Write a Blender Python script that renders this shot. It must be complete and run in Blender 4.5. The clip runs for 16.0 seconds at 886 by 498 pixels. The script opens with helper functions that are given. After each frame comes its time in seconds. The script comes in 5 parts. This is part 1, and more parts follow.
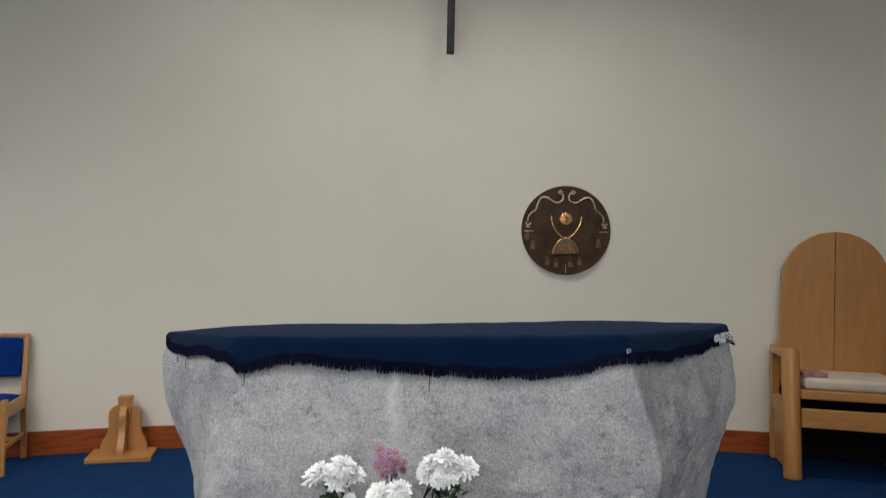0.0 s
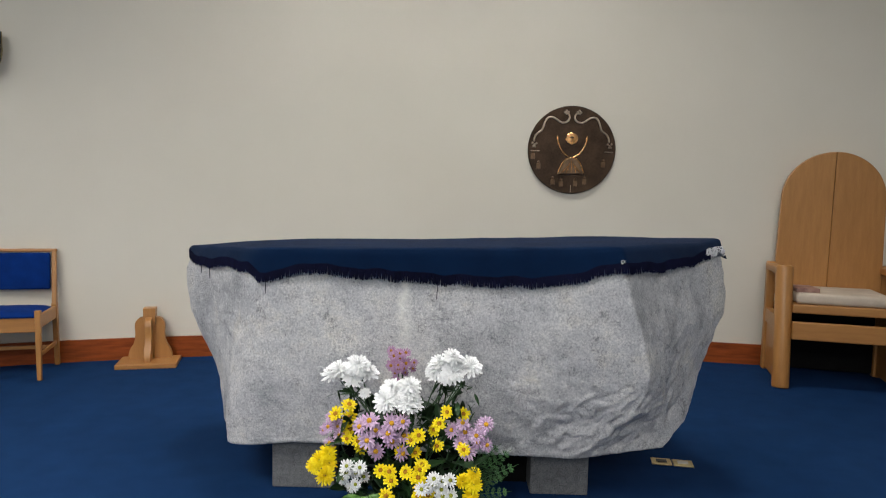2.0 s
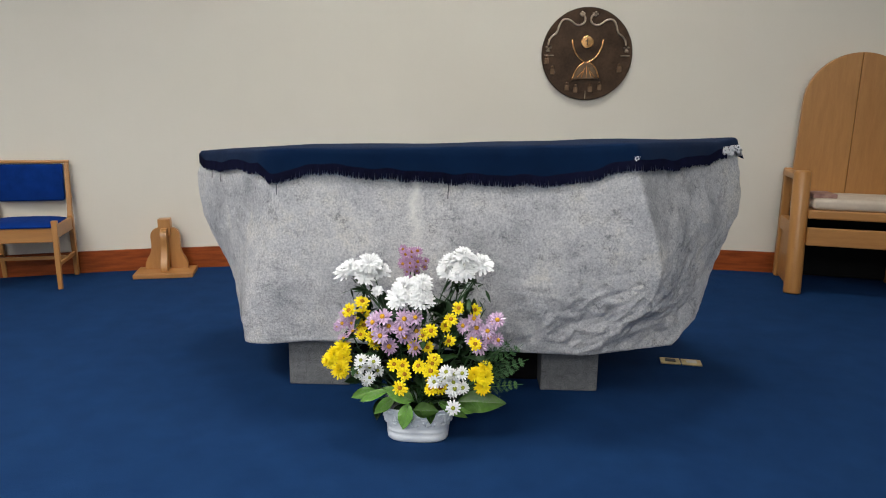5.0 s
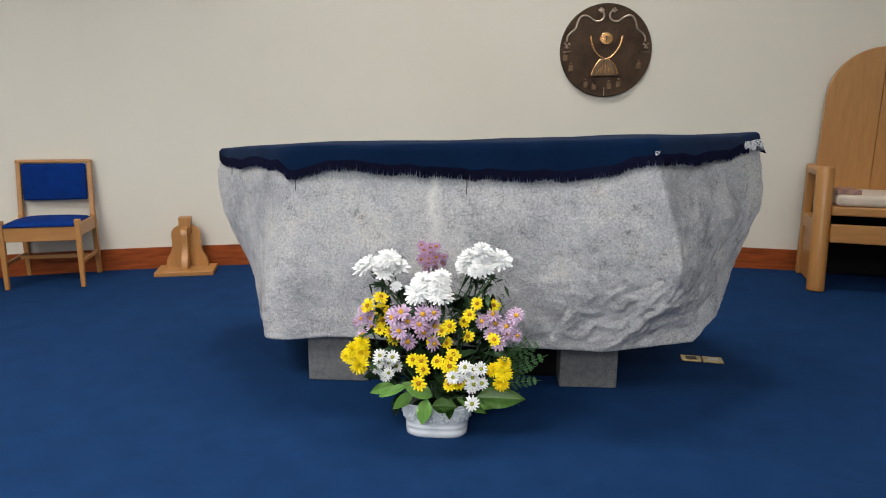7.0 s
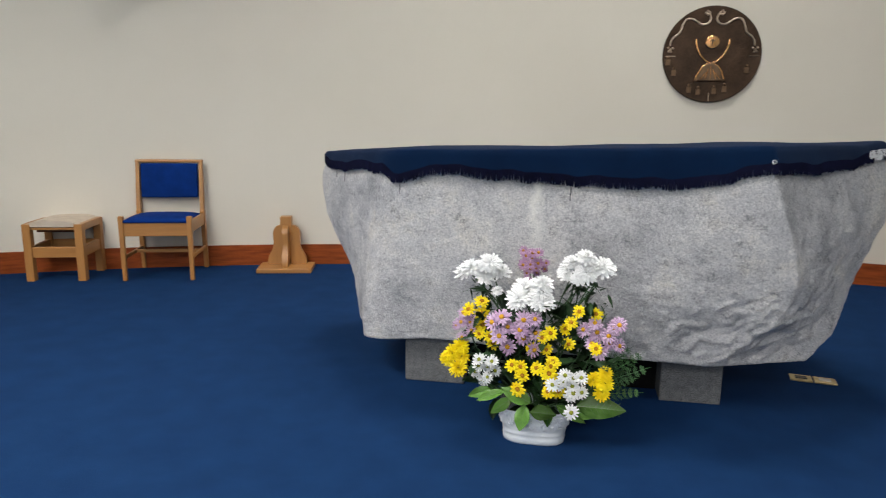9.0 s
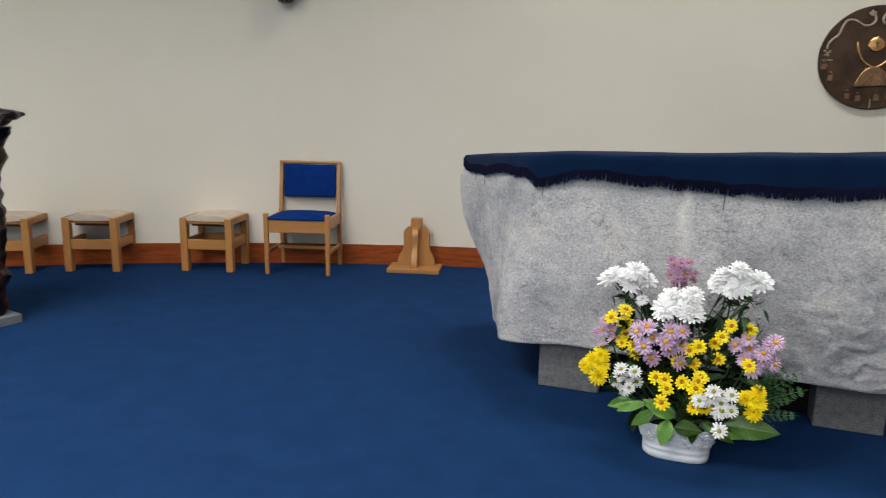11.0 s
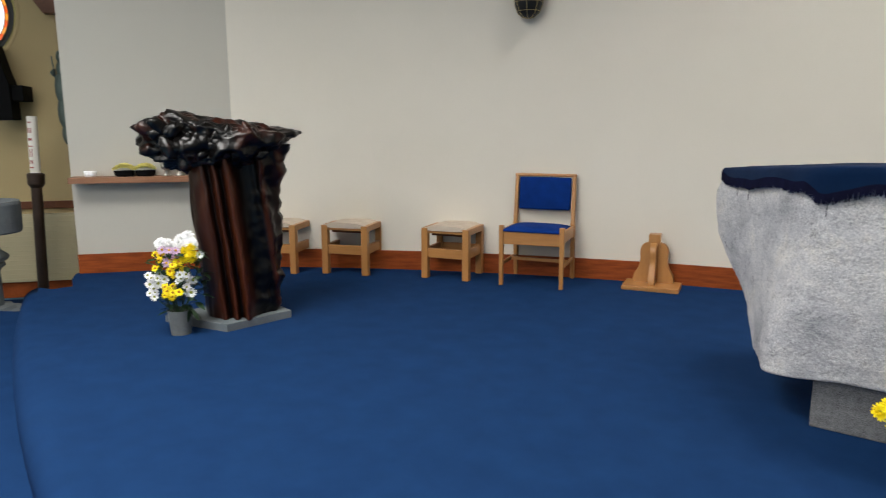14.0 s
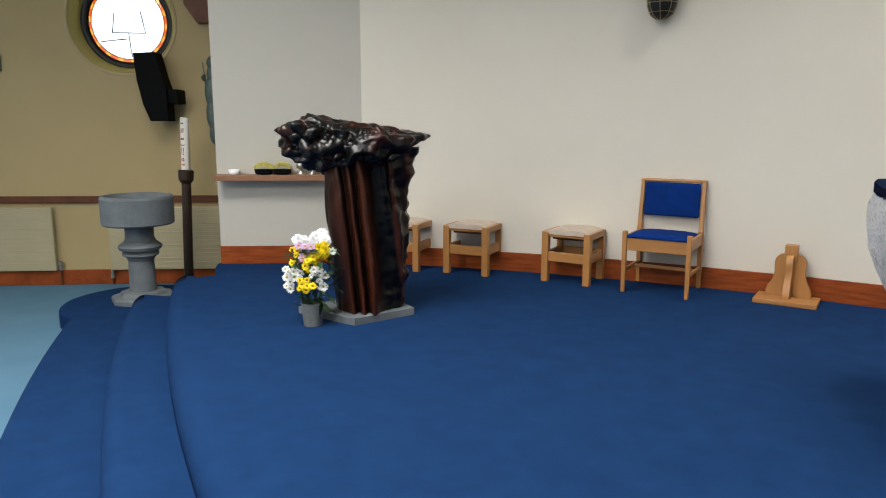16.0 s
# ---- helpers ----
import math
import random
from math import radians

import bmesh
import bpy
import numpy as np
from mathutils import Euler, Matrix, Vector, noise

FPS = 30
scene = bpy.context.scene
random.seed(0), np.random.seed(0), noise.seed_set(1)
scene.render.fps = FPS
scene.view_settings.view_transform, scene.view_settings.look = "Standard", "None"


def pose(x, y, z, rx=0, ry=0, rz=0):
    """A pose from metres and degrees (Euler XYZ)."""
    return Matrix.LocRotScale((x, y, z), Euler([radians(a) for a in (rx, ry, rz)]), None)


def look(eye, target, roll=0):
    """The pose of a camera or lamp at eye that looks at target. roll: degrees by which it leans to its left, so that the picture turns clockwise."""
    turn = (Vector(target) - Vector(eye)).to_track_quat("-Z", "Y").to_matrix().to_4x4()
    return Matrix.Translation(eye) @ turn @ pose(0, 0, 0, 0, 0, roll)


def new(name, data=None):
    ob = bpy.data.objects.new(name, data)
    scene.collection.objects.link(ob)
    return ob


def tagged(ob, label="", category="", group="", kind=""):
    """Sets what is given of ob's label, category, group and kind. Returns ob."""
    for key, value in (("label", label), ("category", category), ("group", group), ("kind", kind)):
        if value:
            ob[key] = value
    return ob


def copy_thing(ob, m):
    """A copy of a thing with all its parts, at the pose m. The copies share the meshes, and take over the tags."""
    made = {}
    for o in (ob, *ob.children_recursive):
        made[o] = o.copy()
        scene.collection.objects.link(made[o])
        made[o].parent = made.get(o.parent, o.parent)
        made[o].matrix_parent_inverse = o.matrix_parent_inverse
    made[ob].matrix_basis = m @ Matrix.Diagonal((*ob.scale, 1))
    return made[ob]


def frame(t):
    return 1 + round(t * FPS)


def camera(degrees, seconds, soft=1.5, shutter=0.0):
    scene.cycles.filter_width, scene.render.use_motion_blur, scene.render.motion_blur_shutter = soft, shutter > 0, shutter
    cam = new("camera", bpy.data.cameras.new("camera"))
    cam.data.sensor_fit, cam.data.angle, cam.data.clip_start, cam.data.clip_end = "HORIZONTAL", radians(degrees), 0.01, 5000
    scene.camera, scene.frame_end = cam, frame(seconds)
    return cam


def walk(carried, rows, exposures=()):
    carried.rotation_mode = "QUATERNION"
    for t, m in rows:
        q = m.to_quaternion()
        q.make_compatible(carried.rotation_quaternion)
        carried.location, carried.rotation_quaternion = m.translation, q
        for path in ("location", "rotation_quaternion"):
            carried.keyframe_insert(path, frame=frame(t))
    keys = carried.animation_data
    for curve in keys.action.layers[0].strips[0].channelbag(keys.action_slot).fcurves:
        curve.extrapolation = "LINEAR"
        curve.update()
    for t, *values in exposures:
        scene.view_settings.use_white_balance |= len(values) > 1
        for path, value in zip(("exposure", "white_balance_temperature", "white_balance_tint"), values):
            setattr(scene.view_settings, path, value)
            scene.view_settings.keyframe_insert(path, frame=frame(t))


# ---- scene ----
cam = camera(65.7, 16.0, soft=1.0, shutter=0.5)
PATH = [
    (0, (0.748, -2.708, 1.325), (0.742, -0.709, 1.379), 1.2),
    (0.5, (0.748, -2.759, 1.325), (0.73, -0.76, 1.279), 1.4),
    (1, (0.746, -2.802, 1.319), (0.722, -0.804, 1.233), 1.2),
    (1.5, (0.748, -2.853, 1.314), (0.726, -0.857, 1.195), 1.2),
    (2, (0.754, -2.866, 1.302), (0.729, -0.874, 1.129), 1.3),
    (2.5, (0.764, -2.859, 1.279), (0.725, -0.871, 1.066), 1.2),
    (3, (0.773, -2.89, 1.267), (0.72, -0.908, 1.006), 1.2),
    (3.5, (0.774, -2.877, 1.25), (0.722, -0.902, 0.945), 1.1),
    (4, (0.77, -2.871, 1.237), (0.716, -0.903, 0.885), 0.9),
    (6.5, (0.761, -2.855, 1.203), (0.688, -0.9, 0.786), 0.5),
    (7, (0.759, -2.864, 1.201), (0.65, -0.908, 0.798), 0.4),
    (7.5, (0.747, -2.874, 1.204), (0.61, -0.921, 0.798), 0.6),
    (8, (0.735, -2.878, 1.206), (0.553, -0.925, 0.815), 0.4),
    (8.5, (0.71, -2.876, 1.201), (0.451, -0.934, 0.801), 0.7),
    (9, (0.689, -2.881, 1.205), (0.34, -0.951, 0.811), 0.7),
    (11.5, (0.552, -2.932, 1.192), (-0.201, -1.119, 0.81), 0.9),
    (12, (0.524, -2.936, 1.194), (-0.329, -1.168, 0.811), 0.4),
    (12.5, (0.494, -2.945, 1.191), (-0.461, -1.23, 0.809), -0.0),
    (13, (0.462, -2.937, 1.185), (-0.578, -1.27, 0.808), 0.1),
    (13.5, (0.444, -2.956, 1.194), (-0.674, -1.34, 0.824), 0.1),
    (14, (0.426, -2.963, 1.197), (-0.779, -1.406, 0.844), -0.1),
    (14.5, (0.439, -3.032, 1.215), (-0.863, -1.556, 0.86), -0.4),
    (15, (0.432, -3.036, 1.215), (-0.952, -1.632, 0.876), -0.3),
    (15.5, (0.415, -3.038, 1.218), (-1.004, -1.672, 0.872), -0.1),
    (16, (0.41, -3.042, 1.229), (-1.034, -1.706, 0.873), 0.2),
]
walk(cam, [(t, look(eye, target, roll)) for t, eye, target, roll in PATH], [(0.0, -0.68), (0.5, -0.45), (1.0, -0.43), (2.5, -0.43), (4.0, -0.38), (7.0, -0.24), (9.0, -0.30), (11.5, -0.41), (13.0, -0.38), (15.0, -0.16), (16.0, -0.15)])

# ---- world and light ----
world = bpy.data.worlds.new("sky")
scene.world = world
world.use_nodes = True
wn = world.node_tree
sky = wn.nodes.new("ShaderNodeTexSky")
sky.sky_type, sky.sun_disc = "NISHITA", False
sky.sun_elevation, sky.sun_rotation = radians(35), radians(250)
wn.nodes["Background"].inputs["Strength"].default_value = 0.1
wn.links.new(sky.outputs["Color"], wn.nodes["Background"].inputs["Color"])


def daylight(name, centre, target, width, height, watts, colour=(1.0, 0.99, 0.96), spread=180):
    """Stand-in sky light at an unseen window, or roof shaft, which narrows its spread."""
    data = bpy.data.lights.new(name, "AREA")
    data.shape, data.size, data.size_y, data.energy, data.color = "RECTANGLE", width, height, watts, colour
    data.spread = radians(spread)
    ob = new(name, data)
    ob.matrix_world = look(centre, target)
    return ob


CEILING = 4.6
WARM = (1.0, 0.98, 0.94)
# Left light inferred from chair shadows; its nave opening is added around the lamp.
daylight("assumed_daylight_left", (-10.86, -5.72, 2.6), (-2.0, -3.0, 0.6), 4.8, 2.7, 130)
daylight("daylight_right", (8.95, -5.2, 2.6), (0.0, -1.0, 1.0), 3.6, 2.6, 25)
# Next four are added fill; their back and roof openings are unseen.
daylight("fill_back", (-2.5, -11.8, 2.6), (0.4, 0.0, 1.0), 9.4, 2.6, 200)
daylight("fill_roof_back", (-0.2, -8.0, CEILING + 0.1), (-0.1, -6.0, 1.5), 3.6, 2.2, 430, WARM)
# Narrowed to brighten the carpet near the steps.
daylight("fill_roof_left", (-2.4, -3.1, CEILING + 0.1), (-2.4, -3.0, 0), 2.6, 2.2, 300, WARM, 130)
daylight("fill_roof_right", (2.7, -3.5, CEILING + 0.1), (2.7, -3.4, 0), 2.2, 2.0, 100, WARM)
for x in (-0.05, 1.55):
    daylight("daylight_roof_altar", (x, 0.9, CEILING + 0.1), (x, 0.91, 0), 0.8, 0.6, 42, WARM, 115)


# ---- materials ----
def material(name, colour, rough=0.6, dark=None, scale=8.0, fine=80.0, bump=0.0, metal=0.0, spread=0.5,
             stretch=(1, 1, 1), fine_share=0.35, coat=0.0, sheen=0.0, specular=0.5, vary=0.0, low=0.35, high=0.65):
    """A surface with broad patches and fine grain between two colours, at real-world size."""
    m = bpy.data.materials.new(name)
    m.use_nodes = True
    t = m.node_tree
    b = t.nodes["Principled BSDF"]
    dark = dark or tuple(c * 0.7 for c in colour)
    co = t.nodes.new("ShaderNodeTexCoord")
    mp = t.nodes.new("ShaderNodeMapping")
    mp.inputs["Scale"].default_value = stretch
    t.links.new(co.outputs["Object"], mp.inputs["Vector"])
    big, small = t.nodes.new("ShaderNodeTexNoise"), t.nodes.new("ShaderNodeTexNoise")
    for n, s, d, r in ((big, scale, 4, 0.5), (small, fine, 6, 0.65)):
        n.inputs["Scale"].default_value, n.inputs["Detail"].default_value, n.inputs["Roughness"].default_value = s, d, r
        t.links.new(mp.outputs["Vector"], n.inputs["Vector"])
    mix = t.nodes.new("ShaderNodeMix")
    mix.inputs["Factor"].default_value = fine_share
    t.links.new(big.outputs["Fac"], mix.inputs["A"])
    t.links.new(small.outputs["Fac"], mix.inputs["B"])
    value = mix.outputs["Result"]
    if vary:
        info = t.nodes.new("ShaderNodeObjectInfo")
        add = t.nodes.new("ShaderNodeMath")
        add.operation = "MULTIPLY_ADD"
        t.links.new(info.outputs["Random"], add.inputs[0])
        add.inputs[1].default_value = vary
        t.links.new(value, add.inputs[2])
        value = add.outputs[0]
    ramp = t.nodes.new("ShaderNodeValToRGB")
    ramp.color_ramp.elements[0].position, ramp.color_ramp.elements[1].position = low, high
    ramp.color_ramp.elements[0].color, ramp.color_ramp.elements[1].color = (*dark, 1), (*colour, 1)
    t.links.new(value, ramp.inputs["Fac"])
    t.links.new(ramp.outputs["Color"], b.inputs["Base Color"])
    b.inputs["Roughness"].default_value, b.inputs["Metallic"].default_value = rough, metal
    b.inputs["Specular IOR Level"].default_value = specular
    b.inputs["Coat Weight"].default_value, b.inputs["Sheen Weight"].default_value = coat, sheen
    b.inputs["Coat Roughness"].default_value = 0.15
    if bump:
        bp = t.nodes.new("ShaderNodeBump")
        bp.inputs["Strength"].default_value, bp.inputs["Distance"].default_value = bump, 0.01
        t.links.new(mix.outputs["Result"], bp.inputs["Height"])
        t.links.new(bp.outputs["Normal"], b.inputs["Normal"])
    return m


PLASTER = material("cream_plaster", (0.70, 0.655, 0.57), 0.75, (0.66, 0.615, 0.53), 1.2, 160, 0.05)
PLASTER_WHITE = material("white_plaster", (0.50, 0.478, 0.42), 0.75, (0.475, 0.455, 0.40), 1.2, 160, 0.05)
PLASTER_YELLOW = material("buff_plaster", (0.45, 0.345, 0.168), 0.7, (0.405, 0.31, 0.150), 1.0, 140, 0.05)
# Unseen ceiling, kept dark so that less light bounces into shaded places.
CEIL = material("low_bounce_ceiling_paint", (0.27, 0.25, 0.22), 0.85, (0.24, 0.22, 0.19), 1.0, 90)
SKIRT = material("varnished_red_wood", (0.33, 0.074, 0.015), 0.45, (0.17, 0.034, 0.007), 5, 60, 0.05, stretch=(1, 1, 9), coat=0.04, specular=0.2)
CARPET = material("blue_carpet", (0.0090, 0.0355, 0.108), 0.97, (0.0058, 0.0235, 0.079), 6.5, 200, 0.6, fine_share=0.45, specular=0.05, low=0.31, high=0.70)
CARPET_LIGHT = material("pale_blue_carpet", (0.108, 0.215, 0.305), 0.95, (0.08, 0.172, 0.255), 1.5, 260, 0.5, fine_share=0.4, specular=0.1)
OAK = material("pale_oak", (0.45, 0.212, 0.060), 0.42, (0.32, 0.137, 0.035), 6, 40, 0.05, stretch=(6, 6, 0.7), coat=0.15, vary=0.12, low=0.3, high=0.8)
OAK_FLAT = material("pale_oak_across", (0.45, 0.212, 0.060), 0.42, (0.32, 0.137, 0.035), 6, 40, 0.05, stretch=(0.7, 6, 6), coat=0.15, vary=0.12, low=0.3, high=0.8)
BLUE_CLOTH = material("royal_blue_upholstery", (0.003, 0.030, 0.185), 0.92, (0.002, 0.020, 0.13), 14, 420, 0.25, specular=0.1)
CREAM_CLOTH = material("cream_woven_cloth", (0.60, 0.51, 0.415), 0.9, (0.48, 0.40, 0.32), 10, 300, 0.3, specular=0.2)


def stone_material():
    """Split granite: sharp mineral speckle over faint broad staining, with pitted relief."""
    m = bpy.data.materials.new("rough_grey_stone")
    m.use_nodes = True
    t = m.node_tree
    b = t.nodes["Principled BSDF"]
    co = t.nodes.new("ShaderNodeTexCoord")

    def noise_at(scale, detail, rough):
        n = t.nodes.new("ShaderNodeTexNoise")
        n.inputs["Scale"].default_value, n.inputs["Detail"].default_value, n.inputs["Roughness"].default_value = scale, detail, rough
        t.links.new(co.outputs["Object"], n.inputs["Vector"])
        return n.outputs["Fac"]

    def ramp(source, stops):
        r = t.nodes.new("ShaderNodeValToRGB")
        while len(r.color_ramp.elements) < len(stops):
            r.color_ramp.elements.new(0.5)
        for e, (at, c) in zip(r.color_ramp.elements, stops):
            e.position, e.color = at, (*c, 1)
        t.links.new(source, r.inputs["Fac"])
        return r.outputs["Color"]

    def blend(kind, factor, a, c):
        x = t.nodes.new("ShaderNodeMix")
        x.data_type, x.blend_type = "RGBA", kind
        x.inputs["Factor"].default_value = factor
        t.links.new(a, x.inputs["A"])
        t.links.new(c, x.inputs["B"])
        return x.outputs["Result"]

    grain = noise_at(120, 5, 0.75)
    speckle = ramp(grain, ((0.33, (0.46, 0.462, 0.475)), (0.44, (0.61, 0.61, 0.622)), (0.54, (0.73, 0.722, 0.72)), (0.63, (0.84, 0.83, 0.815))))
    stain = ramp(noise_at(3.2, 7, 0.68), ((0.34, (0.60, 0.61, 0.64)), (0.46, (0.83, 0.83, 0.855)), (0.54, (0.95, 0.94, 0.945)), (0.62, (1.0, 0.97, 0.93))))
    pits = ramp(noise_at(15, 9, 0.78), ((0.345, (0.56, 0.56, 0.57)), (0.42, (0.88, 0.88, 0.885)), (0.52, (1.0, 1.0, 1.0))))
    colour = blend("MULTIPLY", 1.0, blend("MULTIPLY", 1.0, speckle, stain), pits)
    # a pale quartz vein that runs down the front from the top
    sep = t.nodes.new("ShaderNodeSeparateXYZ")
    t.links.new(co.outputs["Object"], sep.inputs["Vector"])

    def maths(kind, a, b, c=0.0):
        n = t.nodes.new("ShaderNodeMath")
        n.operation = kind
        for k, v in enumerate((a, b, c)):
            if isinstance(v, float):
                n.inputs[k].default_value = v
            else:
                t.links.new(v, n.inputs[k])
        return n.outputs[0]

    across = maths("ABSOLUTE", maths("MULTIPLY_ADD", noise_at(9, 5, 0.7), 0.10, maths("ADD", sep.outputs["X"], -0.625)), 0.0)
    band = maths("SUBTRACT", 1.0, maths("MULTIPLY", across, 30.0))
    fade = maths("MULTIPLY_ADD", sep.outputs["Z"], 4.0, -2.4)
    vein = t.nodes.new("ShaderNodeMath")
    vein.operation, vein.use_clamp = "MULTIPLY", True
    clip = t.nodes.new("ShaderNodeClamp")
    t.links.new(band, clip.inputs["Value"])
    hold = t.nodes.new("ShaderNodeClamp")
    t.links.new(fade, hold.inputs["Value"])
    t.links.new(clip.outputs["Result"], vein.inputs[0])
    t.links.new(hold.outputs["Result"], vein.inputs[1])
    pale = t.nodes.new("ShaderNodeMix")
    pale.data_type = "RGBA"
    pale.inputs["B"].default_value = (0.95, 0.93, 0.89, 1)
    t.links.new(maths("MULTIPLY", vein.outputs[0], 0.8), pale.inputs["Factor"])
    t.links.new(colour, pale.inputs["A"])
    colour = pale.outputs["Result"]
    t.links.new(colour, b.inputs["Base Color"])
    b.inputs["Roughness"].default_value, b.inputs["Specular IOR Level"].default_value = 0.9, 0.15
    bp = t.nodes.new("ShaderNodeBump")
    bp.inputs["Strength"].default_value, bp.inputs["Distance"].default_value = 0.8, 0.014
    t.links.new(maths("MULTIPLY_ADD", noise_at(20, 8, 0.72), 1.6, noise_at(70, 8, 0.8)), bp.inputs["Height"])
    t.links.new(bp.outputs["Normal"], b.inputs["Normal"])
    return m


STONE = stone_material()
GRANITE = material("speckled_granite", (0.22, 0.224, 0.23), 0.6, (0.030, 0.032, 0.036), 40, 200, 0.08, fine_share=0.75)
SLATE = material("blue_grey_limestone", (0.145, 0.165, 0.175), 0.75, (0.09, 0.105, 0.115), 5, 70, 0.3)
ALTAR_CLOTH = material("navy_altar_cloth", (0.0034, 0.0140, 0.044), 0.95, (0.0022, 0.0088, 0.029), 6, 330, 0.25, specular=0.03, sheen=0.03)
FRINGE = material("dark_purple_fringe", (0.0065, 0.0075, 0.027), 0.9, (0.004, 0.0045, 0.016), 20, 300, specular=0.08)
LACE = material("white_lace", (0.90, 0.90, 0.91), 0.8, (0.82, 0.82, 0.84), 40, 300)
BOGWOOD = material("polished_dark_bogwood", (0.075, 0.017, 0.007), 0.32, (0.0013, 0.0009, 0.0008), 5.5, 24, 0.06, stretch=(1.6, 1.6, 1.0), coat=0.0, fine_share=0.15, specular=0.35, low=0.50, high=0.74)


def trunk_wood():
    """Red-brown heartwood to black in long wavering bands; black also paints shade into grooves."""
    m = material("groove_shaded_bogwood", (1.0, 1.0, 1.0), 0.34, (0.40, 0.36, 0.34), 3.0, 26, 0.10, stretch=(5, 5, 0.6), coat=0.0, specular=0.28)
    t = m.node_tree
    b = t.nodes["Principled BSDF"]
    grain = b.inputs["Base Color"].links[0].from_socket
    co, sep, nz, at = t.nodes.new("ShaderNodeTexCoord"), t.nodes.new("ShaderNodeSeparateXYZ"), t.nodes.new("ShaderNodeTexNoise"), t.nodes.new("ShaderNodeMath")
    t.links.new(co.outputs["Object"], sep.inputs["Vector"])
    t.links.new(co.outputs["Object"], nz.inputs["Vector"])
    nz.inputs["Scale"].default_value = 5.0
    add = t.nodes.new("ShaderNodeMath")
    add.operation, at.operation = "MULTIPLY_ADD", "MULTIPLY_ADD"
    t.links.new(nz.outputs["Fac"], add.inputs[0])
    add.inputs[1].default_value = 0.03
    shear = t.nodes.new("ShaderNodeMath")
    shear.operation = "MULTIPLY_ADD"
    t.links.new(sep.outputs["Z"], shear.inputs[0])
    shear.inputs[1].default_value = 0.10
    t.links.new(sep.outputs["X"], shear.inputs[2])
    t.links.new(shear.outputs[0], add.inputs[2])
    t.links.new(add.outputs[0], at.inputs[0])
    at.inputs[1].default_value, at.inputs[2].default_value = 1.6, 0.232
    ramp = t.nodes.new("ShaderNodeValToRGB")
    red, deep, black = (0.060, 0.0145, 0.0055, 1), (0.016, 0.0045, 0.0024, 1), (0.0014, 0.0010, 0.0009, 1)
    # Black stops sit at the grooves of FOLDS, red ones on the ridges.
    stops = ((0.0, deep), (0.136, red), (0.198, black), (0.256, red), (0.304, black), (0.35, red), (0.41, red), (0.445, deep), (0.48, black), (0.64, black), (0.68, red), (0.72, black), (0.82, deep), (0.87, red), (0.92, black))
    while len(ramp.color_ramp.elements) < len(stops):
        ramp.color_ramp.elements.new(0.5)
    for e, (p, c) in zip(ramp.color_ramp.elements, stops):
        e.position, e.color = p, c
    t.links.new(at.outputs[0], ramp.inputs["Fac"])
    mix = t.nodes.new("ShaderNodeMix")
    mix.data_type, mix.blend_type = "RGBA", "MULTIPLY"
    mix.inputs["Factor"].default_value = 1.0
    t.links.new(ramp.outputs["Color"], mix.inputs["A"])
    t.links.new(grain, mix.inputs["B"])
    t.links.new(mix.outputs["Result"], b.inputs["Base Color"])
    return m


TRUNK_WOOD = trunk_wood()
BRONZE = material("dark_bronze", (0.070, 0.041, 0.024), 0.40, (0.028, 0.016, 0.010), 9, 60, 0.7, metal=0.75)
GOLD = material("rubbed_bright_bronze", (0.95, 0.58, 0.28), 0.22, (0.60, 0.30, 0.12), 20, 90, 0.1, metal=1.0)
PEWTER = material("rubbed_bronze_relief", (0.66, 0.54, 0.42), 0.28, (0.40, 0.31, 0.23), 20, 90, 0.1, metal=0.9)
IRON = material("black_iron", (0.022, 0.023, 0.024), 0.45, (0.012, 0.012, 0.013), 10, 90, 0.1, metal=0.5)
BLACK = material("black_plastic_and_shade", (0.004, 0.004, 0.0044), 0.7, (0.0025, 0.0025, 0.003), 10, 120, specular=0.08)
BRASS = material("worn_brass", (0.50, 0.40, 0.20), 0.35, (0.32, 0.25, 0.12), 25, 90, metal=1.0)
STEEL = material("dull_steel", (0.52, 0.51, 0.48), 0.4, (0.40, 0.39, 0.37), 25, 90, metal=0.9)
PLANTER = material("white_glazed_planter", (0.68, 0.71, 0.75), 0.45, (0.56, 0.60, 0.66), 12, 80, 0.1)
VASE = material("grey_galvanised_pot", (0.21, 0.22, 0.21), 0.5, (0.14, 0.15, 0.145), 12, 80, 0.1, metal=0.3)
WHITE_PETAL = material("white_petal", (0.87, 0.87, 0.87), 0.6, (0.80, 0.81, 0.82), 30, 200, vary=0.1)
YELLOW_PETAL = material("yellow_petal", (0.95, 0.79, 0.008), 0.6, (0.88, 0.64, 0.006), 30, 200, vary=0.15)
LILAC_PETAL = material("lilac_petal", (0.70, 0.52, 0.70), 0.6, (0.42, 0.24, 0.42), 30, 200, vary=0.15)
MAUVE_PETAL = material("mauve_petal", (0.46, 0.27, 0.43), 0.6, (0.22, 0.09, 0.19), 30, 200, vary=0.2)
EYE_GREEN = material("yellow_green_eye", (0.34, 0.36, 0.03), 0.8, (0.22, 0.25, 0.02), 60, 300)
EYE_GOLD = material("golden_eye", (0.75, 0.42, 0.02), 0.8, (0.55, 0.27, 0.01), 60, 300)
EYE_OCHRE = material("ochre_eye", (0.40, 0.20, 0.008), 0.8, (0.38, 0.15, 0.006), 60, 300)
LEAF = material("green_leaf", (0.170, 0.350, 0.070), 0.26, (0.085, 0.210, 0.036), 14, 90, 0.1, vary=0.25)
LEAF_VEIN = material("pale_leaf_vein", (0.15, 0.29, 0.08), 0.4, (0.11, 0.22, 0.055), 30, 90)
